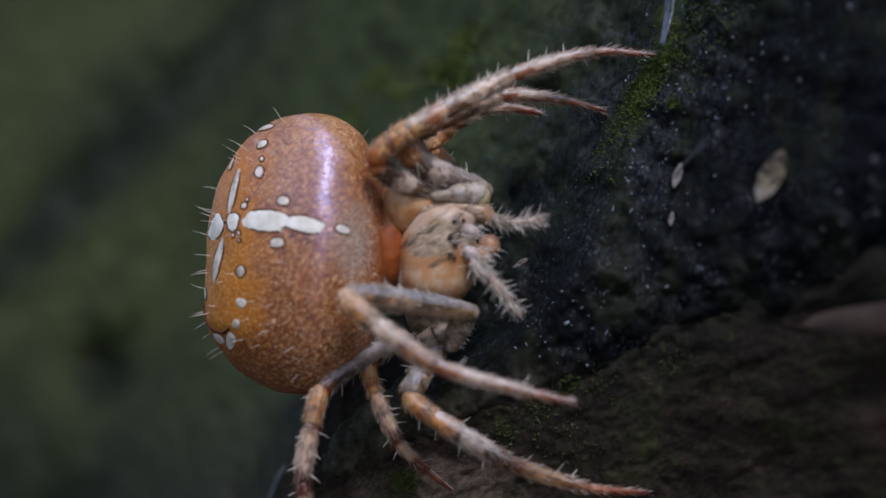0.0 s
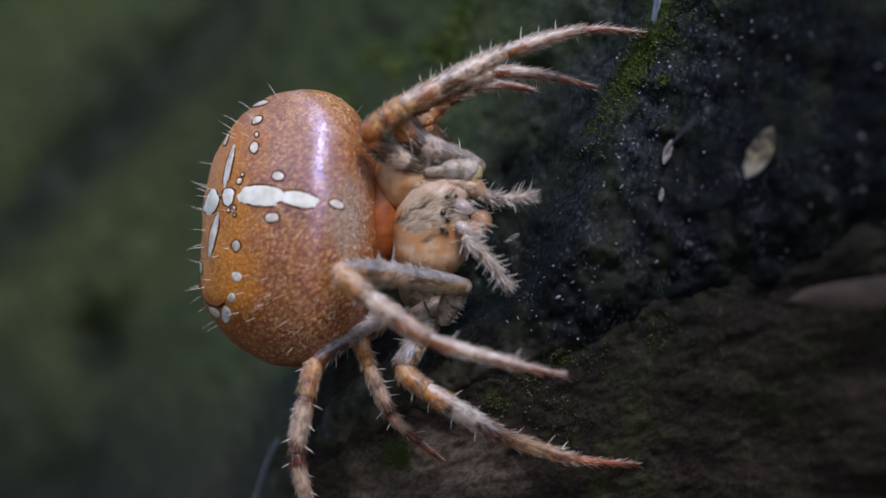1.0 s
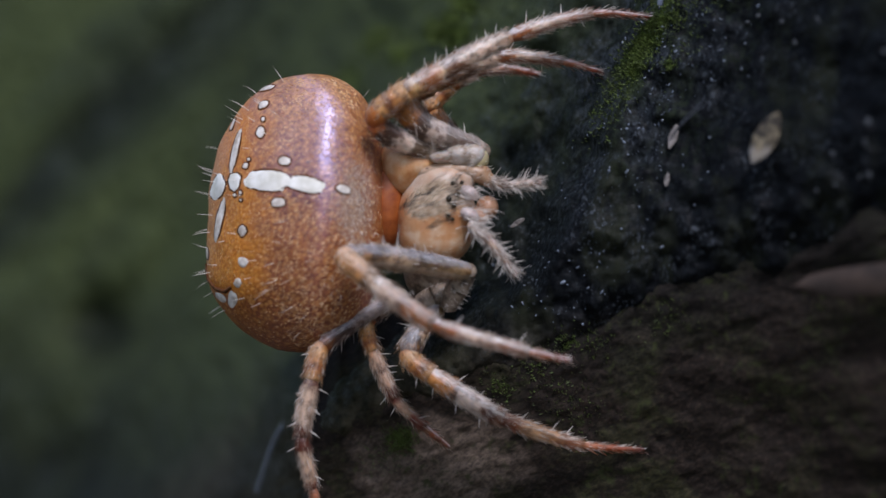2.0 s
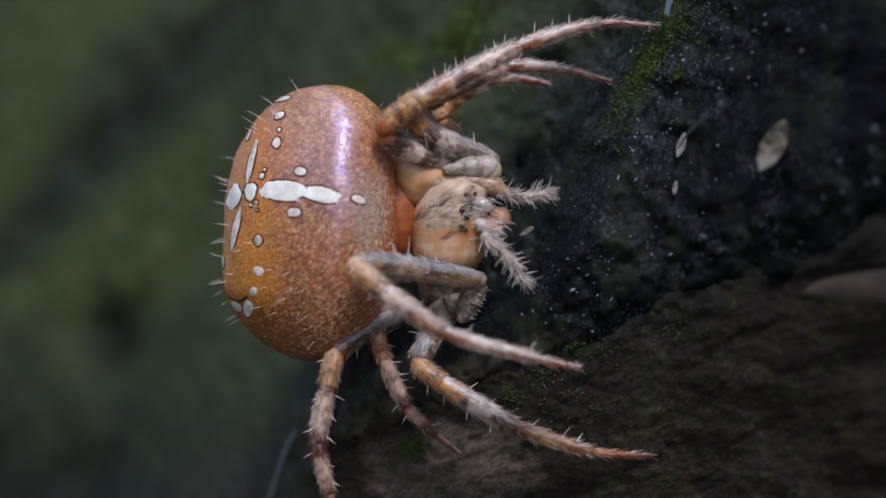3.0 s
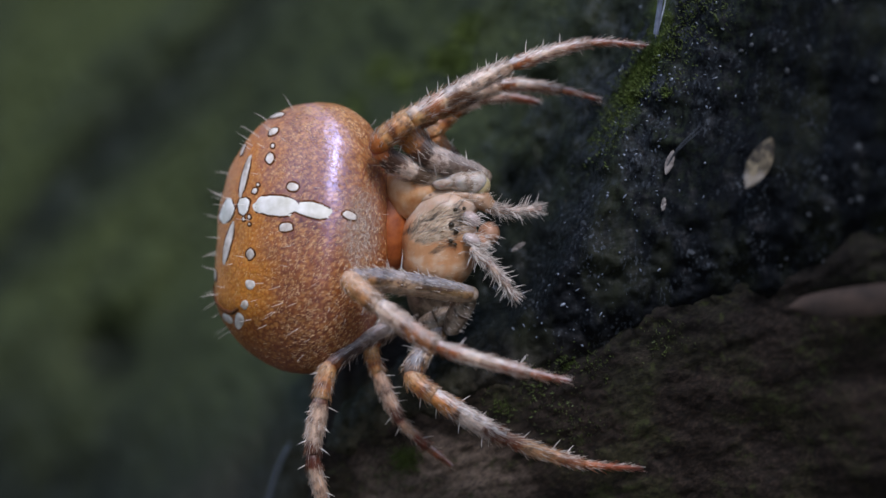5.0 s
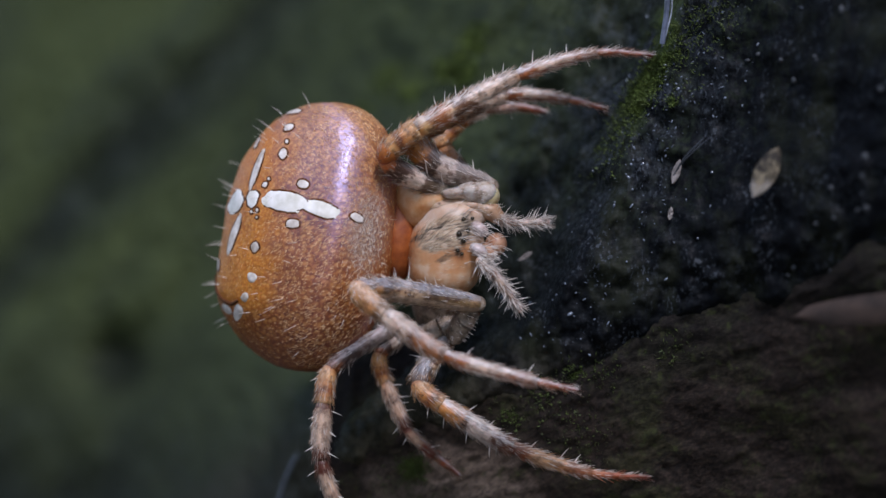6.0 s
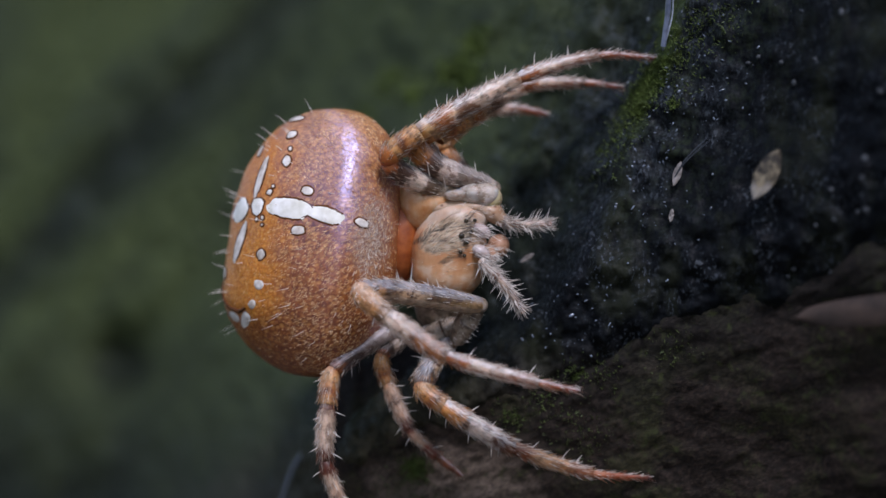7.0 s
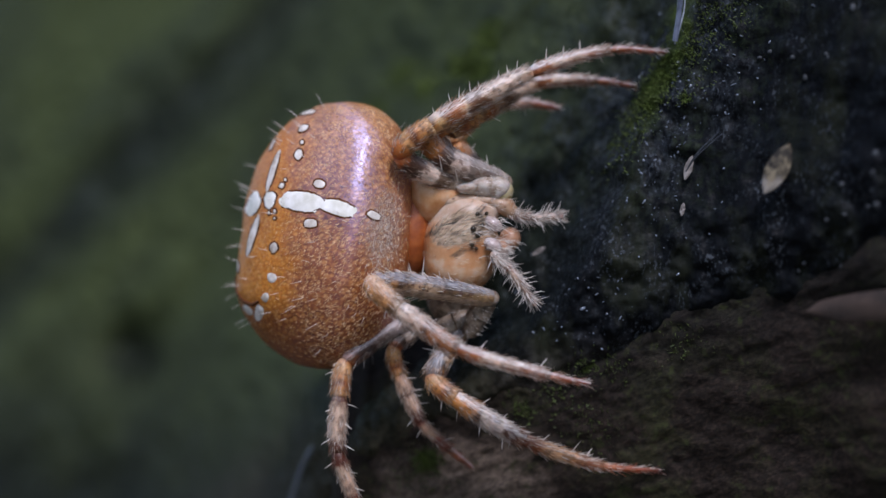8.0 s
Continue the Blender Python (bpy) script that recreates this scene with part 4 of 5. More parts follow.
def build_abdomen_hair():
    rng = random.Random(4)
    shape = Shape()
    for i in range(78):
        u, h = math.acos(rng.uniform(-1, 1)) * rng.choice((1, 1, 1, 1, 1, -1)), rng.uniform(-0.85, 0.95)
        p = belly(u, h)
        _, n = belly_at(p.x, p.z)
        n = (p - Vector((AX, AY, AZ))).normalized() if u < 0.2 or u > math.pi - 0.25 else n
        back = Vector((-0.5, 0.1, 0.25 * h))
        shape.hair(p - n * 0.02, n + back * rng.uniform(0.3, 1.2) + Vector((0, 0, rng.uniform(-0.3, 0.3))), rng.uniform(0.3, 0.7), 0.0125, back * rng.uniform(0.1, 0.5), 0)
    for i in range(17):
        h = rng.uniform(-0.75, 0.93)
        p = belly(math.pi - rng.uniform(-0.1, 0.5), h)
        n = (p - Vector((AX, AY, AZ))).normalized()
        shape.hair(p - n * 0.03, n + Vector((-0.7, -0.1, rng.uniform(-0.4, 0.5))), rng.uniform(0.4, 0.75), 0.014, Vector((-0.1, 0, rng.uniform(-0.3, 0.3))), 0)
    part(tagged(shape.make("bristles", [HAIR], (AX, AY, AZ)), kind="stuff"), abdomen, "pale stiff bristles")
    # fine lying down, thick on the sides and thin on the orange back
    shape = Shape()
    for slot, count, thick in ((0, 3800, 0.012), (1, 1500, 0.0105)):
        roots, ways, lengths = [], [], []
        while len(roots) < count:
            u, h = math.acos(rng.uniform(-0.99, 0.99)), rng.uniform(-0.95, 0.96)
            p = belly(u, h)
            if p.x < -6.9 + 0.05 * (p.z - 1) ** 2 + rng.gauss(0, 0.3) and rng.random() < 0.85:
                continue
            if any(((p.x - x) / (w + 0.1)) ** 2 + ((p.z - z) / (k + 0.1)) ** 2 < 1 for x, z, w, k in SPOTS):
                continue
            n = (belly(u + 0.01, h) - p).cross(belly(u, h + 0.01) - p).normalized()
            n = n if n.y < 0 else -n
            flow = Vector((-0.7, 0, 0.55 if p.z > 2.5 else -0.6)) + Vector((rng.gauss(0, 0.28), 0, rng.gauss(0, 0.34)))
            roots.append(p - n * 0.005)
            ways.append((flow - n * flow.dot(n)).normalized() + n * rng.uniform(0.08, 0.4))
            lengths.append(rng.uniform(0.06, 0.15))
        shape.hairs(roots, ways, lengths, thick, np.zeros((count, 3)), slot)
    # thicker down by the waist
    roots, ways = [], []
    for i in range(600):
        p, n = belly_at(AX + rng.gauss(2.5, 0.33), AZ + rng.gauss(0.45, 1.1))
        roots.append(p)
        ways.append(Vector((rng.uniform(-0.5, 0.2), 0.1, rng.uniform(-0.9, 0.9))) + n * rng.uniform(0.2, 0.7))
    shape.hairs(roots, ways, [rng.uniform(0.1, 0.24) for r in roots], 0.007, np.tile((-0.1, 0, 0), (600, 1)), 2)
    part(tagged(shape.make("fuzz", [GOLDDOWN, BROWNDOWN, HAIR], (AX, AY, AZ)), kind="stuff"), abdomen, "fine pale fuzz")


build_abdomen_hair()

# head, waist, jaws, eyes and feelers turn together about the waist
HX, HY, HZ = (-0.09, 0.5, 0.81)


def head_part(shape, name, mats, parent, label="", kind=""):
    ob = shape.make(name, mats, (HX, HY, HZ))
    if parent is spider:
        ob.location = (HX * MM, HY * MM, HZ * MM)
    return tagged(part(ob, parent, label), kind=kind)


shape = Shape()
points, normals = shape.melt([((-0.31, 0.9, 0.65), (1.25, 1.5, 1.4)), ((-0.13, 0.85, -0.47), (1.3, 1.25, 0.95)), ((0.42, 0.35, 1.03), (0.66, 0.95, 0.95)), ((0.36, 0.5, 2.04), (1.1, 0.9, 0.46)), ((0.94, 0.45, 0.47), (0.5, 0.7, 0.8))], 0.22, 44, 60)
shape.ball((-0.21, 1.9, -1.69), (1.15, 1.2, 1.2), rings=14, sides=20, slot=2)
rng = random.Random(8)
front = [i for i, n in enumerate(normals) if n.y < 0.15]
for i in range(1900):
    k = rng.choice(front)
    root, n = points[k], normals[k]
    u, w = root.x - HX, root.z - HZ
    crown = ((u + 0.05) / 1.2) ** 2 + ((w - 0.35 - 0.3 * (u + 0.05)) / 0.75) ** 2 < rng.uniform(0.75, 1.1)
    if not crown and rng.random() < 0.85:
        continue
    # the crown's hairs stream from the hind corner towards the eyes
    along = Vector((0.95, -0.1, 0.35 - 0.35 * u + 0.25 * w)) + Vector((rng.gauss(0, 0.16), rng.gauss(0, 0.2), rng.gauss(0, 0.2)))
    if w > 0.9:
        along += Vector((0.1, 0, 0.7))
    dark = any(((u - cx) / a) ** 2 + ((w - cz - lean * (u - cx)) / c) ** 2 < 1.1 for cx, cz, a, c, lean in HEAD_MARKS) and rng.random() < 0.85
    lift = rng.uniform(0.12, 0.38) if crown else rng.uniform(0.3, 0.7)
    shape.hair(root - n * 0.02, along - n * along.dot(n) + n * lift, rng.uniform(0.3, 0.7) if crown else rng.uniform(0.15, 0.3), 0.012 if crown else 0.007, n * -0.12, 3 if dark else 1)
cephalothorax = head_part(shape, "cephalothorax", [HEAD, CROWNHAIR, LOWHIP, DARKHAIR], spider, "tan furry head with smooth peach cheek")

shape = Shape()
shape.ball((-2, 1.5, 1.11), (0.85, 1.2, 2.0), rings=18, sides=24)
head_part(shape, "waist", [PEDICEL], cephalothorax, "smooth red-brown waist")
shape = Shape()
shape.melt([((-1.35, 1.1, 2.32), (0.75, 1.0, 1.0)), ((-0.81, 1, 2.59), (0.9, 1.0, 0.7)), ((-1.63, 1.2, 2.78), (0.6, 0.9, 0.7)), ((-0.43, 0.9, 2.45), (0.6, 0.7, 0.4))], 0.2, 26, 36)
head_part(shape, "shoulder", [PEACH, HAIR], cephalothorax, "peach-coloured soft shoulder")
brow_points = [points[i] for i in front]
# single pale hairs that arch forwards over the eyes
shape = Shape()
for i in range(16):
    root = min(brow_points, key=lambda p: (p.x - 0.75 - rng.gauss(0, 0.12)) ** 2 + (p.z - 1.1 - rng.gauss(0, 0.45)) ** 2 + 0.2 * max(0, p.y))
    shape.hair(root, (0.8, -0.5, rng.uniform(-0.2, 0.7)), rng.uniform(0.4, 0.75), 0.014, (0.15, 0.1, -0.55), 0)
head_part(shape, "eyebrow_hair", [HAIR], cephalothorax, "pale arching hairs over the eyes", "stuff")
for ex, ez, r in ((0.33, 1.12, 0.12), (0.68, 0.93, 0.11), (0.8, 1.36, 0.095), (0.6, 1.85, 0.09), (0.88, 1.76, 0.08), (0.42, 0.5, 0.08), (0.66, 0.36, 0.075)):
    c = min(brow_points, key=lambda p: (p.x - ex) ** 2 + (p.z - ez) ** 2 + 0.05 * max(0, p.y + 0.4)) + Vector((0, -0.35 * r, 0))
    shape = Shape()
    shape.ball(c, (r, r, r))
    head_part(shape, "eye", [EYE], cephalothorax, "small black bead eye")
for c, size in (((1.92, 0.4, 0.86), (0.44, 0.5, 0.48)), ((1.5, 0, 0.5), (0.46, 0.55, 0.4))):
    shape = Shape()
    shape.ball(c, size, Euler((0, 0.3, 0)).to_matrix(), rings=16, sides=20)
    for i in range(60 if c[0] < 1.6 else 12):
        n = Vector((rng.uniform(-1, 1), rng.uniform(-1, -0.2), rng.uniform(-1, 1))).normalized()
        shape.hair(Vector(c) + Vector((n.x * size[0], n.y * size[1], n.z * size[2])), n + Vector((0.8, 0, -0.2)), rng.uniform(0.2, 0.45), 0.012, (0.1, 0, -0.2), 1)
    head_part(shape, "jaw", [JAW, HAIR], cephalothorax, "glossy orange-pink jaw")
for c, size in (((1.2, -0.3, 1.42), (0.42, 0.42, 0.27)), ((1.22, -0.5, 0.58), (0.4, 0.42, 0.26))):
    shape = Shape()
    shape.ball(c, size, Euler((0, 0.5, 0)).to_matrix(), rings=14, sides=18)
    for i in range(26):
        n = Vector((rng.uniform(-1, 1), rng.uniform(-1, -0.2), rng.uniform(-1, 1))).normalized()
        shape.hair(Vector(c) + Vector((n.x * size[0], n.y * size[1], n.z * size[2])), n * 0.6 + Vector((0.5, 0, 0.6)), rng.uniform(0.2, 0.45), 0.013, (0.5, 0, -0.9), 1)
    head_part(shape, "jaw_base", [GLOSS, HAIR], cephalothorax, "pale glossy jaw base")


def curve(points, steps=10, tension=0.5):
    """A smooth line through the points, one stretch for each pair."""
    pts = [Vector(p) for p in points]
    out = []
    for i in range(len(pts) - 1):
        a, b = pts[i], pts[i + 1]
        ta = (b - pts[i - 1]) * tension if i else (b - a)
        tb = (pts[i + 2] - a) * tension if i + 2 < len(pts) else (b - a)
        lim = (b - a).length
        ta, tb = ta.normalized() * lim * 0.8, tb.normalized() * lim * 0.8
        seg = []
        for k in range(steps + 1):
            t = k / steps
            seg.append((2 * t ** 3 - 3 * t * t + 1) * a + (t ** 3 - 2 * t * t + t) * ta + (3 * t * t - 2 * t ** 3) * b + (t ** 3 - t * t) * tb)
        out.append(seg)
    return out


for label, mat, blobs, count in (
    ("smooth whitish hip joint", COXA, [((0.84, 0, 2.96), (0.5, 0.6, 0.34)), ((0.04, 0, 2.78), (0.44, 0.5, 0.22)), ((1.38, 0.15, 2.94), (0.44, 0.5, 0.42)), ((0.47, 0.3, 3.15), (0.4, 0.5, 0.3)), ((1.02, 0.1, 2.65), (0.55, 0.5, 0.25))], 90),
    ("yellowish end of the hip", YELLOWHIP, [((1.65, 0.35, 2.77), (0.32, 0.45, 0.4)), ((1.47, 0.3, 2.57), (0.3, 0.45, 0.3))], 14),
    ("tan hip with brown dots", TANHIP, [((0.91, 0.25, 2.32), (0.6, 0.6, 0.38)), ((0.18, 0.35, 2.34), (0.6, 0.58, 0.36)), ((-0.45, 0.4, 2.23), (0.55, 0.6, 0.34)), ((1.65, 0.25, 2.16), (0.42, 0.5, 0.38)), ((2.05, 0.25, 1.85), (0.32, 0.35, 0.25))], 150),
):
    shape = Shape()
    points, normals = shape.melt(blobs, 0.07, 30, 40)
    front = [i for i, n in enumerate(normals) if n.y < 0.1]
    for i in range(count):
        k = rng.choice(front)
        shape.hair(points[k], normals[k] * 0.6 + Vector((0.9, 0, rng.uniform(-0.3, 0.5))), rng.uniform(0.12, 0.3), 0.008, -normals[k] * 0.2, 1)
    head_part(shape, "hip", [mat, HAIR], cephalothorax, label)
for mat, line, radii in (
    (LOWHIP, [(1.29, -0.2, -1.64), (0.8, 0.2, -2.21), (0.36, 0.6, -3.23)], [0.34, 0.5, 0.36]),
    (LOWHIP, [(0.63, 0.8, -2.34), (-0.09, 0.9, -2.68), (-0.88, 0.9, -3.01)], [0.4, 0.5, 0.4]),
):
    shape, path = Shape(), sum(curve(line, 6), [])
    count = len(path)
    r = np.interp(np.linspace(0, 2, count), [0, 1, 2], radii) * np.sqrt(np.clip(1 - np.linspace(-1, 1, count) ** 6, 0.02, 1))
    r = [float(k) for k in r]
    shape.tube(path, r, 16)
    for i in range(90):
        k = rng.randrange(2, count - 2)
        n = Vector((rng.uniform(-1, 1), rng.uniform(-1, 0), rng.uniform(-1, 1))).normalized()
        shape.hair(path[k] + n * r[k] * 0.97, n + Vector((0.7, 0, 0)), rng.uniform(0.15, 0.35), 0.01, -n * 0.2, 1)
    head_part(shape, "hip", [mat, HAIR], cephalothorax, "grey-brown hip joint")


def segment(name, line, r0, r1, mat, origin, parent, rng, spines=4, fuzz=90, swell=0.12, fuzz_len=0.3, spine=0.024, spine_len=0.52, white=0.33):
    """One limb segment with its bristles; the ends are drawn in a little at the joints."""
    shape, count = Shape(), len(line)
    radii = []
    for i in range(count):
        t = i / (count - 1)
        pinch = 0.81 - 0.13 * math.exp(-(t / 0.07) ** 2) - 0.1 * math.exp(-((1 - t) / 0.06) ** 2)
        uneven = 1 + 0.07 * noise.noise(line[i] * 1.7) + 0.03 * noise.noise(line[i] * 5)
        radii.append((r0 + (r1 - r0) * t) * (1 + swell * math.sin(math.pi * t)) * pinch * uneven)
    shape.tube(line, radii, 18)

    def place(t, a):
        k = min(int(t * (count - 1)), count - 2)
        d = (line[k + 1] - line[k]).normalized()
        side = d.cross(Vector((0, 1, 0))).normalized()
        out = side.cross(d)
        return line[k].lerp(line[k + 1], t * (count - 1) - k), d, math.cos(a) * side + math.sin(a) * out, side, out, radii[k]

    palp = spine < 0.02
    # down along the segment, in lots: skin-coloured, pale, brownish and dark
    lots = {0: [], 1: [], 2: [], 3: []}
    for i in range(fuzz if palp else int(fuzz * 2.6)):
        t = rng.uniform(0.03, 0.95)
        p, d, n, side, out, r = place(t, rng.uniform(0, 2 * math.pi))
        upper = n.z > 0.1
        slot = rng.choice((1, 1, 1, 2, 3)) if palp else (1 if rng.random() < white * (1 if upper else 0.3) else 0 if rng.random() < 0.85 else 2)
        raised = rng.uniform(0.25, 0.9) if palp else rng.uniform(0.15, 0.8)
        lots[slot].append((p + n * r * 0.96, n * raised + d, fuzz_len * rng.uniform(0.6, 1.5), -n * 0.12, t))
    for slot, rows in lots.items():
        if rows:
            roots, ways, lengths, bends, spots_along = zip(*rows)
            shape.hairs(roots, ways, lengths, 0.012 if palp else 0.0095, bends, slot, spots_along)
    # stiff spines stand up from the upper and lower edge
    for i in range(spines):
        t = (i + rng.uniform(0.15, 0.85)) / spines * 0.86 + 0.07
        p, d, n, side, out, r = place(t, rng.uniform(0, 2 * math.pi))
        if not palp:
            n = ((side if side.z > 0 else -side) * (1 if rng.random() < 0.62 else -1) * 0.9 + out * rng.uniform(-0.6, 0.6)).normalized()
        shape.hair(p + n * r * 0.9, n + d * rng.uniform(0.1, 0.5), spine_len * rng.uniform(0.6, 1.1), spine, d * 0.1, 1)
    ob = shape.make(name, [mat, HAIR, LEGHAIR, DARKHAIR], origin)
    return part(ob, parent)


def build_leg(label, joints, radii, seed, spines=5, fuzz=120, brown=False, swaps={}, elbow=None, white=0.33):
    """A leg from hip to claw: femur, patella, tibia, metatarsus, tarsus, turning at the knee."""
    rng = random.Random(seed)
    knee = joints[1]
    shape = Shape()
    shape.ball(joints[0], (radii[0] * 0.7,) * 3)
    leg = shape.make("leg", [LOWHIP], knee)
    leg.location = [c * MM for c in knee]
    part(leg, spider, label)
    segs = curve(joints)
    if elbow:
        first, second = curve([joints[0], elbow, joints[1]])
        segs[0] = first + second[1:]
    kinds = (("femur", FEMUR, 0.12), ("patella", PATELLA, 0.04), ("tibia", TIBIA, 0.06), ("metatarsus", METATARSUS, 0.04), ("tarsus", TARSUS, 0.0))
    if brown:
        kinds = (kinds[0], kinds[1], ("tibia", BROWNTIBIA, 0.1), ("metatarsus", BROWNFOOT, 0.04), kinds[4])
    kinds = [(name, swaps.get(name, mat), swell) for name, mat, swell in kinds]
    for i, (name, mat, swell) in enumerate(kinds):
        length = (segs[i][-1] - segs[i][0]).length
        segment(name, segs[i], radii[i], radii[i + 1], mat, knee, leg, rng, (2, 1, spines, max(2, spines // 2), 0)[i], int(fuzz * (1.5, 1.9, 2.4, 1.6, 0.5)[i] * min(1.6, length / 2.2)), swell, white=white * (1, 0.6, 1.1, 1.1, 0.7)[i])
    return leg


leg_a = build_leg("banded brown and cream foreleg", [(0.13, 0.5, 2.9), (-2.42, -1.1, 4.1), (-1.22, -1.4, 5.25), (2.74, -0.3, 7.48), (5.97, 0.6, 8.5), (8.57, 1.1, 8.43)], [0.48, 0.5, 0.5, 0.35, 0.19, 0.07], 21, 8, swaps={"patella": RUSTPATELLA})
leg_b = build_leg("banded leg beside the foreleg", [(1.7, 0.5, 3.1), (-1.5, -0.4, 4.98), (-0.25, 0.0, 5.66), (2.35, 1.2, 6.84), (4.92, 1.8, 6.72), (6.56, 2.3, 6.35)], [0.5, 0.66, 0.5, 0.33, 0.19, 0.09], 22, swaps={"femur": GREYFEMUR}, elbow=(-0.5, -0.3, 3.95))
leg_c = build_leg("short-looking banded leg", [(1.52, 2.6, 2.83), (-0.27, 2, 4.77), (0.32, 2.2, 5.7), (1.47, 2.6, 6.4), (2.8, 3, 6.54), (4.1, 3.3, 6.33)], [0.45, 0.45, 0.4, 0.32, 0.24, 0.1], 23, 3, swaps={"femur": GREYFEMUR})
leg_d = build_leg("banded foreleg bent at the knee", [(1.19, -0.4, -1.57), (-3.35, -2.4, -0.97), (-2.39, -2.9, -1.94), (-0.13, -3.3, -3.46), (3.4, -2.9, -4.5), (5.02, -2.4, -4.86)], [0.46, 0.54, 0.46, 0.34, 0.21, 0.08], 24, swaps={"femur": STREAKFEMUR, "patella": PALEPATELLA, "tibia": PALETIBIA})
leg_e = build_leg("banded leg with a long pale shin", [(0.14, 1, -2.79), (-1.13, -0.2, -4.74), (-0.26, -0.5, -5.56), (2.52, -0.4, -7.23), (5.69, 0, -8.31), (8.12, 0.3, -8.5)], [0.42, 0.46, 0.44, 0.37, 0.2, 0.05], 25, 6, swaps={"femur": STREAKFEMUR, "tibia": WHITETIBIA, "metatarsus": BROWNMETATARSUS, "tarsus": REDTARSUS})
leg_f = build_leg("small brown banded leg", [(-1.63, 1.5, -2.74), (-2.74, 0.8, -3.62), (-2.52, 0.8, -4.74), (-1.66, 0.9, -6.61), (-0.5, 1.4, -7.81), (0.5, 2, -8.65)], [0.38, 0.38, 0.33, 0.28, 0.2, 0.08], 26, 5, 90, True, white=0.12)
leg_g = build_leg("banded hind leg hanging straight down", [(-1.4, 1, -2.5), (-4.27, 0, -4.42), (-4.69, -0.3, -5.73), (-5.05, -0.3, -7.94), (-4.67, 0.1, -9.99), (-4.22, 0.8, -12.56)], [0.28, 0.4, 0.4, 0.34, 0.26, 0.12], 27, 6, white=0.1, swaps={"femur": DARKFEMUR, "tibia": HINDTIBIA, "metatarsus": HINDFOOT})


# single stiff spines that stand up from the thighs
for leg, root, tip in ((leg_a, (-0.81, -1, 3.53), (-0.91, -1.6, 4.06)), (leg_a, (-0.18, -0.7, 3.1), (-0.28, -1.3, 3.54)), (leg_d, (-2, -1.7, -0.54), (-2.1, -2, -0.13)), (leg_d, (-1.55, -1.5, -0.63), (-1.47, -1.8, 0.11)), (leg_d, (-0.85, -1.2, -0.76), (-0.91, -1.5, -0.46))):
    shape, way = Shape(), Vector(tip) - Vector(root)
    shape.hair(Vector(root), way, way.length, 0.028, (0, 0, 0), 0)
    part(shape.make("spine", [HAIR], [c / MM for c in leg.location]), leg, "pale stiff spine")


def build_palp(label, joints, radii, seed):
    rng = random.Random(seed)
    palp = None
    for i, line in enumerate(curve(joints)):
        ob = segment("palp", line, radii[i], radii[i + 1], PALP, (HX, HY, HZ), cephalothorax, rng, 34, 230, 0.1, 0.36, 0.015, 0.6)
        tagged(ob, label)


build_palp("hairy pale feeler", [(1.74, 0.2, 1.98), (2.69, -0.1, 1.75), (3.99, -0.2, 1.84)], [0.19, 0.2, 0.17], 31)
build_palp("hairy pale feeler", [(1.19, -0.8, 0.24), (1.93, -1, -0.37), (3.03, -0.9, -1.73)], [0.21, 0.21, 0.15], 32)


# ---- small things on the bark ----
def moss(label, mat, clumps, seed, large):
    rng = random.Random(seed)
    shape_v, shape_f = [], []
    for c, spread_mm, count in clumps:
        for i in range(count * 3):
            x, z = c[0] + rng.gauss(0, spread_mm * 0.5), c[2] + rng.gauss(0, spread_mm * 0.5)
            y = float(min(trunk_depth(np.array(x), np.array(z)), ledge_depth(np.array(x), np.array(z))))
            root = Vector((x, y + 0.03, z))
            way = Vector((rng.uniform(-1, 0.4), rng.uniform(-1, -0.1), rng.uniform(-0.3, 1))).normalized()
            wide = way.cross(Vector((rng.uniform(-1, 1), rng.uniform(-1, 1), rng.uniform(-1, 1)))).normalized()
            length, w = large * rng.uniform(0.1, 0.26), large * rng.uniform(0.018, 0.034)
            lift = way.cross(wide) * w * 0.5
            b = len(shape_v)
            mid = root + way * length * 0.5
            shape_v += [tuple(root), tuple(mid + wide * w), tuple(mid + lift), tuple(mid - wide * w), tuple(root + way * length)]
            shape_f += [(b, b + 1, b + 2), (b, b + 2, b + 3), (b + 1, b + 4, b + 2), (b + 2, b + 4, b + 3)]
    tagged(finish("moss", shape_v, shape_f, [mat], smooth=False), label, "moss", kind="stuff")


ridge_moss = [((8.42, 0, 8.1), 0.5, 60), ((8.1, 0, 7.5), 0.6, 70), ((7.8, 0, 6.9), 0.65, 90), ((7.5, 0, 6.3), 0.55, 150), ((7.0, 0, 5.5), 0.6, 90), ((6.6, 0, 4.6), 0.6, 40), ((6.2, 0, 3.8), 0.6, 20)]
ridge_moss += [((8.8, 0, 9.1), 0.7, 60), ((9.6, 0, 8.7), 0.9, 30), ((10.6, 0, 9.1), 1.0, 25), ((9.3, 0, 7.2), 0.9, 30), ((9.9, 0, 9.7), 0.8, 60), ((10.9, 0, 9.9), 0.8, 50), ((9.2, 0, 8.3), 0.6, 60)]
ridge_moss += [((-1.4, 1, -8.5), 0.6, 330), ((5.02, 0, -4.42), 0.5, 60), ((2.58, 0, -6.2), 0.8, 50), ((4.8, 0, -6.2), 1.2, 50), ((6.13, 0, -4.42), 0.7, 40), ((3.91, 0, -5.09), 0.7, 50), ((8.8, 0, -3.31), 0.8, 30), ((5.69, 0, -7.31), 1.2, 40), ((-2.15, 2, -9.34), 0.9, 40)]
moss("bright green moss leaves on the bark", MOSS, ridge_moss, 11, 1.0)
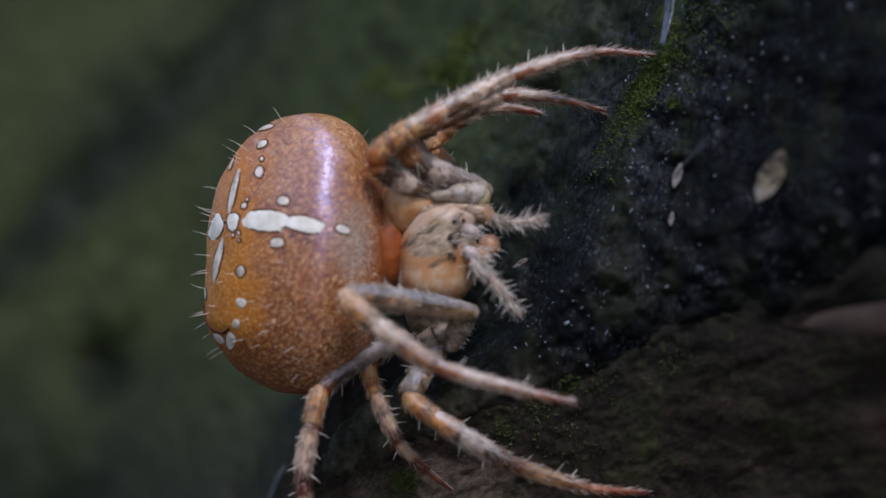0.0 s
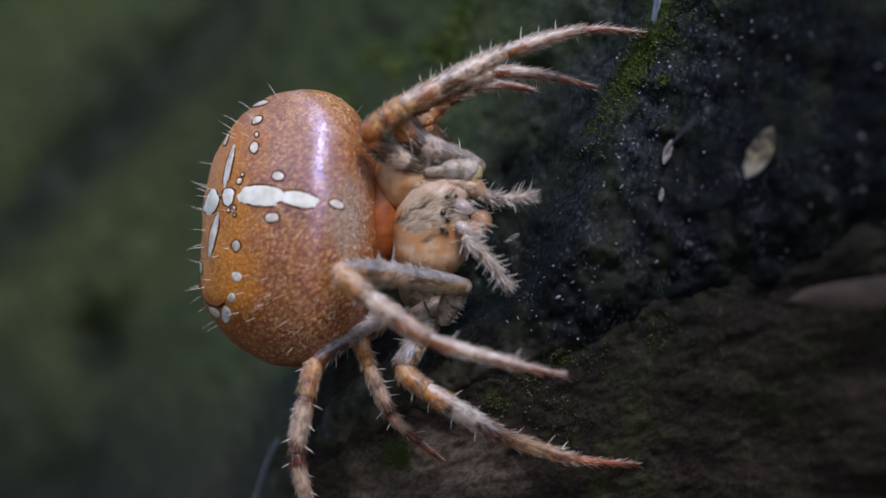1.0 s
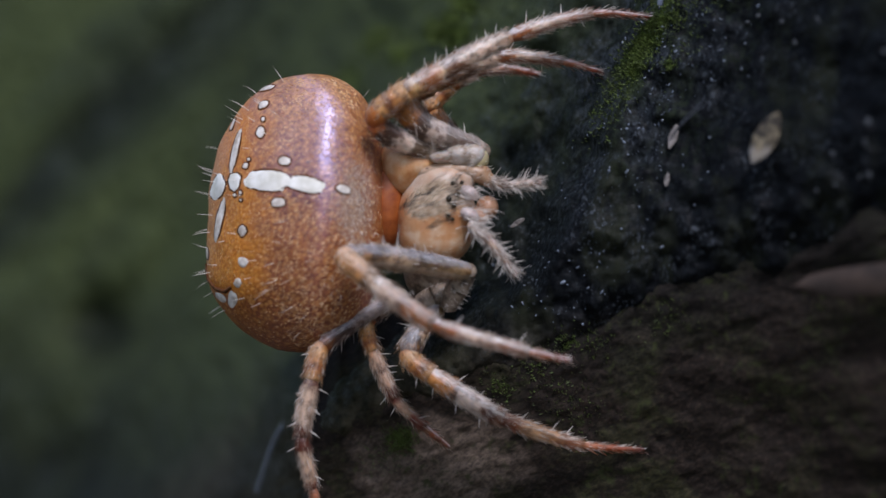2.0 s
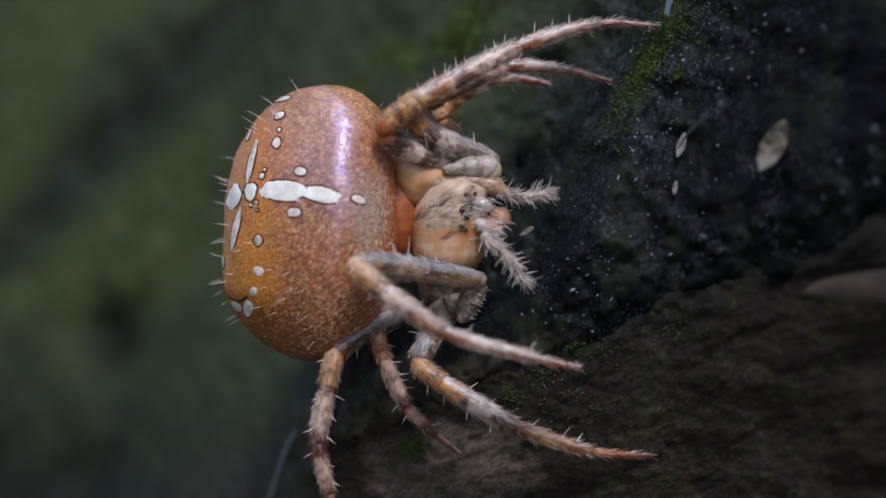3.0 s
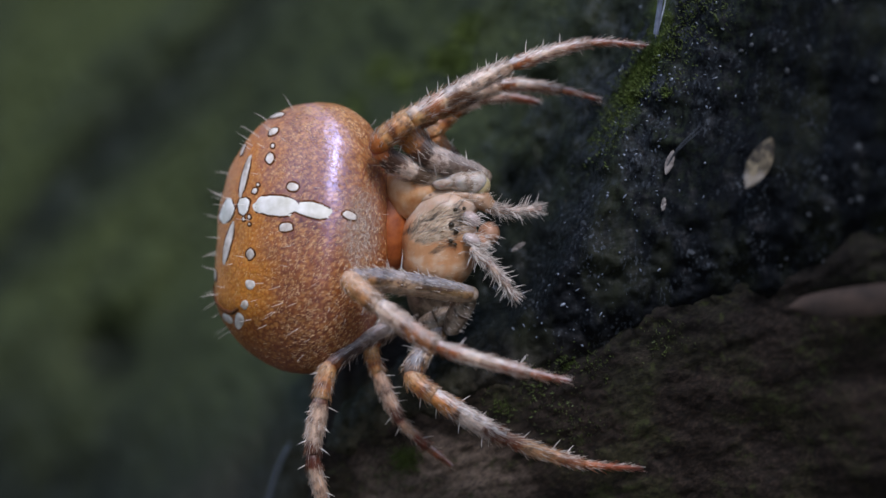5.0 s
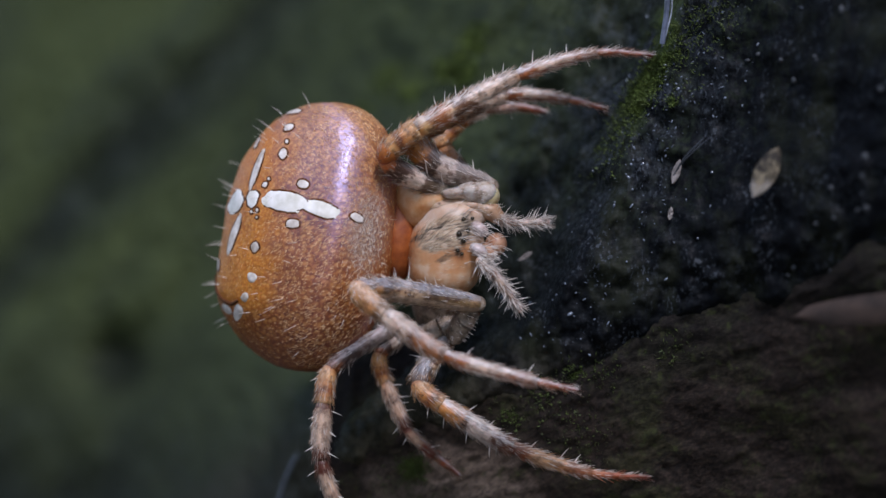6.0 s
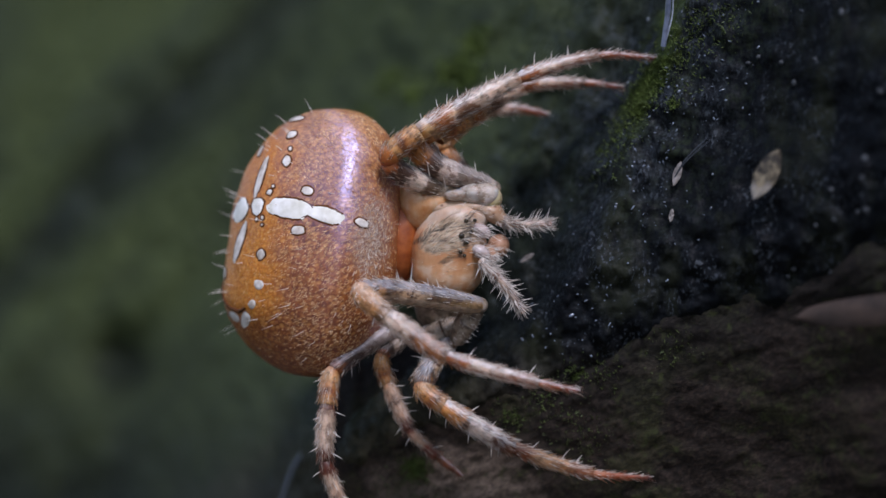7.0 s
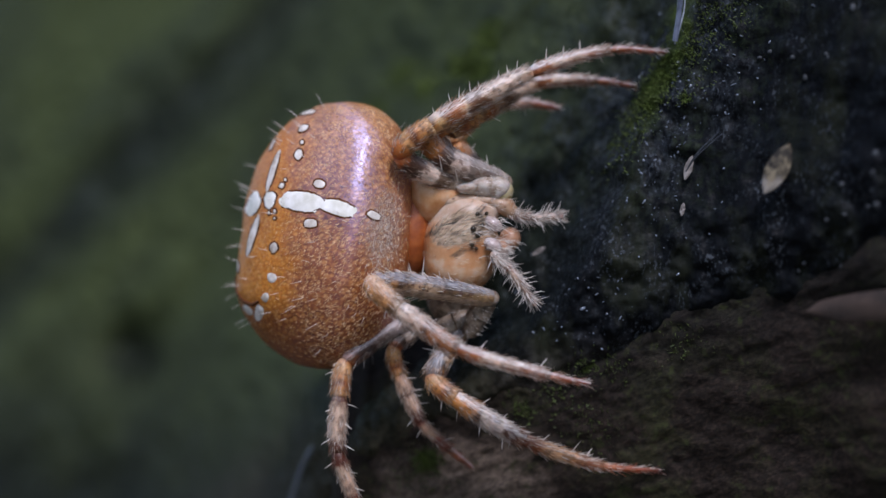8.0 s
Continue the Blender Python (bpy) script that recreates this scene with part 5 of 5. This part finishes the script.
moss("yellow-green moss on the bark ridge", FRESHMOSS, [((8.42, 0, 8.1), 0.4, 110), ((8.15, 0, 7.5), 0.4, 130), ((7.85, 0, 6.9), 0.45, 120), ((7.55, 0, 6.3), 0.45, 50), ((8.9, 0, 6.4), 0.25, 40)], 14, 0.9)
moss("fresh green moss shoots in the bark's hollows", FRESHMOSS, [((0.0, 9, 9.3), 0.6, 80), ((-1.8, 10, 8.8), 0.9, 40), ((0.9, 9, 8.9), 0.6, 60), ((1.2, 8, 10.4), 0.8, 60), ((-4.9, 12, 7.4), 1.2, 60), ((-3.2, 12, 9.9), 1.0, 50)], 13, 2.6)


def grit():
    rng = random.Random(12)
    shape = Shape()
    for i in range(150):
        x, z = rng.uniform(1.5, 17), rng.uniform(-4.5, 10.5)
        if z < float(ledge_top(np.array(x))) + 0.4 or rng.random() > 1.15 - 0.05 * x:
            continue
        y = float(trunk_depth(np.array(x), np.array(z)))
        r = 0.014 + 0.05 * rng.random() ** 4
        shape.ball((x, y - r * 0.2, z), (r * rng.uniform(0.6, 1.2), r * 0.8, r * rng.uniform(0.6, 1.4)), Euler((0, rng.uniform(0, 3), 0)).to_matrix(), rings=4, sides=6)
    # more of it, finer, along the mossy ridge
    for i in range(420):
        z = rng.uniform(-4.0, 10.2)
        x = 7.0 + 0.42 * (z - 4.5) + rng.gauss(0.9, 1.3)
        if z < float(ledge_top(np.array(x))) + 0.6 or (z < 1.5 and rng.random() < 0.7):
            continue
        y = float(trunk_depth(np.array(x), np.array(z)))
        r = 0.012 + 0.045 * rng.random() ** 2.5
        shape.ball((x, y - r * 0.3, z), (r * rng.uniform(0.4, 1.3), r * 0.8, r * rng.uniform(0.6, 2.6)), Euler((0, rng.uniform(0, 3), 0)).to_matrix(), rings=4, sides=6)
    # wet glints low down beside the ledge
    for i in range(34):
        x, z = rng.gauss(5.0, 1.1), rng.uniform(-4.4, -0.5)
        if z < float(ledge_top(np.array(x))) + 0.3:
            continue
        y = float(trunk_depth(np.array(x), np.array(z)))
        r = 0.015 + 0.06 * rng.random() ** 3
        shape.ball((x, y - r * 0.3, z), (r * rng.uniform(0.5, 1.2), r * 0.8, r * rng.uniform(0.6, 2.0)), Euler((0, rng.uniform(0, 3), 0)).to_matrix(), rings=4, sides=6)
    # some larger pale grains far along the bark
    for i in range(22):
        x, z = rng.uniform(11.5, 17), rng.uniform(-0.5, 9.5)
        y = float(trunk_depth(np.array(x), np.array(z)))
        r = rng.uniform(0.06, 0.15)
        shape.ball((x, y - r * 0.3, z), (r * rng.uniform(0.6, 1.2), r * 0.7, r * rng.uniform(0.6, 1.2)), Euler((0, rng.uniform(0, 3), 0)).to_matrix(), 1, rings=6, sides=8)
    tagged(shape.make("wet_grit", [GRIT, DULLGRIT]), "wet glinting grains on dark bark", "grit", kind="stuff")


grit()


def flat_scrap(name, label, category, place, half_w, half_h, turn, mat, seed, tip=0.75, group=""):
    """A thin curled scrap lying against the bark, pointed at both ends."""
    verts, faces = [], []
    w, h = 6, 12
    m = Euler([radians(a) for a in turn]).to_matrix()
    for side in (0, 1):
        for j in range(h + 1):
            t = j / h * 2 - 1
            width = half_w * (1 - abs(t) ** 1.7) ** tip + 0.01
            for i in range(w + 1):
                s = i / w * 2 - 1
                bulge = 0.25 * half_w * s * s + 0.06 * noise.noise((s * 2 + seed, t * 3, 0)) + side * 0.05
                verts.append(tuple(m @ Vector((s * width, bulge, t * half_h))))
    row = w + 1
    for side in (0, 1):
        o = side * row * (h + 1)
        for j in range(h):
            for i in range(w):
                q = (o + j * row + i, o + j * row + i + 1, o + (j + 1) * row + i + 1, o + (j + 1) * row + i)
                faces.append(q if side == 0 else q[::-1])
    ob = finish(name, verts, faces, [mat])
    ob.location = [c * MM for c in place]
    return tagged(ob, label, category, group)


flat_scrap("seed_husk", "pale dry seed husk stuck to the dark bark", "husk", (11.81, -4.7, 3.43), 0.44, 1.05, (0, 28, -25), HUSK, 1)
flat_scrap("dry_flake", "small pale flake on the bark", "flake", (8.92, -1.2, 3.63), 0.16, 0.5, (0, 18, -30), FLAKE, 2, group="flakes on the bark")
flat_scrap("dry_flake", "small grey flake on the bark", "flake", (3.13, 1.6, 0.32), 0.1, 0.36, (0, 60, -30), FLAKE, 3, group="flakes on the bark")
flat_scrap("dry_flake", "small upright pale flake on the bark", "flake", (8.66, -1.5, 1.98), 0.09, 0.26, (0, 8, -30), FLAKE, 4, group="flakes on the bark")
flat_scrap("bark_flake", "brown flake of bark lying on the ledge", "bark", (15.61, -6.9, -1.59), 0.55, 3.3, (10, 84, -20), DEADLEAF, 5, 0.4)


def silk(label, points, thick, mat):
    shape = Shape()
    for seg in curve(points, 12):
        shape.tube(seg, [thick] * len(seg), 6, ends=False)
    ob = shape.make("silk_thread", [mat])
    return tagged(ob, label, "spider silk", "silk threads on the bark")


silk("bluish white silk strand hanging to the moss", [(8.68, -1, 11.3), (8.64, -0.6, 10.0), (8.5, -0.3, 8.75)], 0.12, DUSKSILK)
# added thin pale tube that stands for the highlight on the strand's edge
silk("bright edge highlight of the silk strand", [(8.81, -1, 10.98), (8.83, -0.6, 10.0), (8.62, -0.4, 9.05)], 0.035, SILK)
for bend, end in ((0.0, (10.02, -2.9, 4.86)), (0.05, (9.9, -2.8, 4.93))):
    silk("faint bluish silk thread across the bark", [(8.75, -1.9, 3.45), (9.15 - bend, -2.4, 4.06 + bend), end], 0.024, FAINTSILK)
silk("grey silk strand behind the hind leg", [(-5.53, 8, -7.13), (-6.97, 9, -8.97), (-7.94, 10, -11.6)], 0.12, OLDSILK)


# ---- what moves ----
def turn_rows(place, rows):
    """Rows (seconds, dx, dz in mm, clockwise degrees) about a resting place in mm."""
    return [(t, pose((place[0] + dx) * MM, place[1] * MM, (place[2] + dz) * MM, 0, a, 0)) for t, dx, dz, a in rows]


def thigh(leg, rows):
    """Shift the femur with the knee."""
    for ob in leg.children:
        if ob.name.startswith("femur"):
            walk(ob, turn_rows((0, 0, 0), rows))


def shank(leg, rows):
    """Turn all of a leg beyond the femur about its knee."""
    for ob in leg.children:
        if not ob.name.startswith("femur"):
            walk(ob, turn_rows((0, 0, 0), rows))


def motions():
    walk(abdomen, turn_rows((AX, AY, AZ), [(0, -0.09, 0.13, 0.28), (0.5, -0.1, 0.16, 0), (1, -0.09, 0.13, 0.1), (1.5, -0.08, 0.11, -0.1), (3, 0.15, 0.1, 0.58), (3.5, 0.03, 0.01, 0), (4, 0, 0, 0), (4.5, 0.03, -0.02, -0.27), (4.7, 0.03, 0, 0), (6, -0.05, 0.62, 6.6), (6.5, 0.12, 0.55, 6.1), (7, 0.05, 0.44, 5.3), (7.5, 0.06, 0.45, 4.9), (8, 0.05, 0.43, 4.6)]))
    walk(cephalothorax, turn_rows((HX, HY, HZ), [(0, -0.04, 0.1, 0), (1.5, -0.05, 0.08, 0), (3, 0.12, -0.05, 0.3), (3.5, 0.02, -0.02, 0), (4, 0, 0, 0), (4.7, 0, 0, 0), (6, 0, 0.04, 3), (6.5, 0.02, 0.04, 3), (8, 0.02, 0.04, 2.4)]))
    shank(leg_b, [(0, 0, 0, 0), (5.9, 0, 0, 0), (6.05, 0, 0, 0), (6.2, 0.46, 0.01, -12.5), (6.5, 0.71, 0.01, -12.2), (6.7, 0.75, 0.0, -11), (6.9, 0.84, -0.03, -8.2), (7.1, 0.84, -0.04, -7.2), (7.5, 0.84, -0.05, -6.8), (8, 0.84, -0.05, -6.2)])
    thigh(leg_g, [(0, -0.2, -0.1, 0), (1.5, -0.2, -0.1, 0), (3, 0, 0, 0), (4.7, 0, 0, 0), (6, -0.38, 0.25, 0), (8, -0.36, 0.25, 0)])
    shank(leg_g, [(0, -0.2, -0.1, 0), (1.5, -0.2, -0.1, 0), (3, 0, 0, 0), (4.7, 0, 0, 0), (6, -0.38, 0.25, -6.5), (8, -0.36, 0.25, -7.5)])


motions()
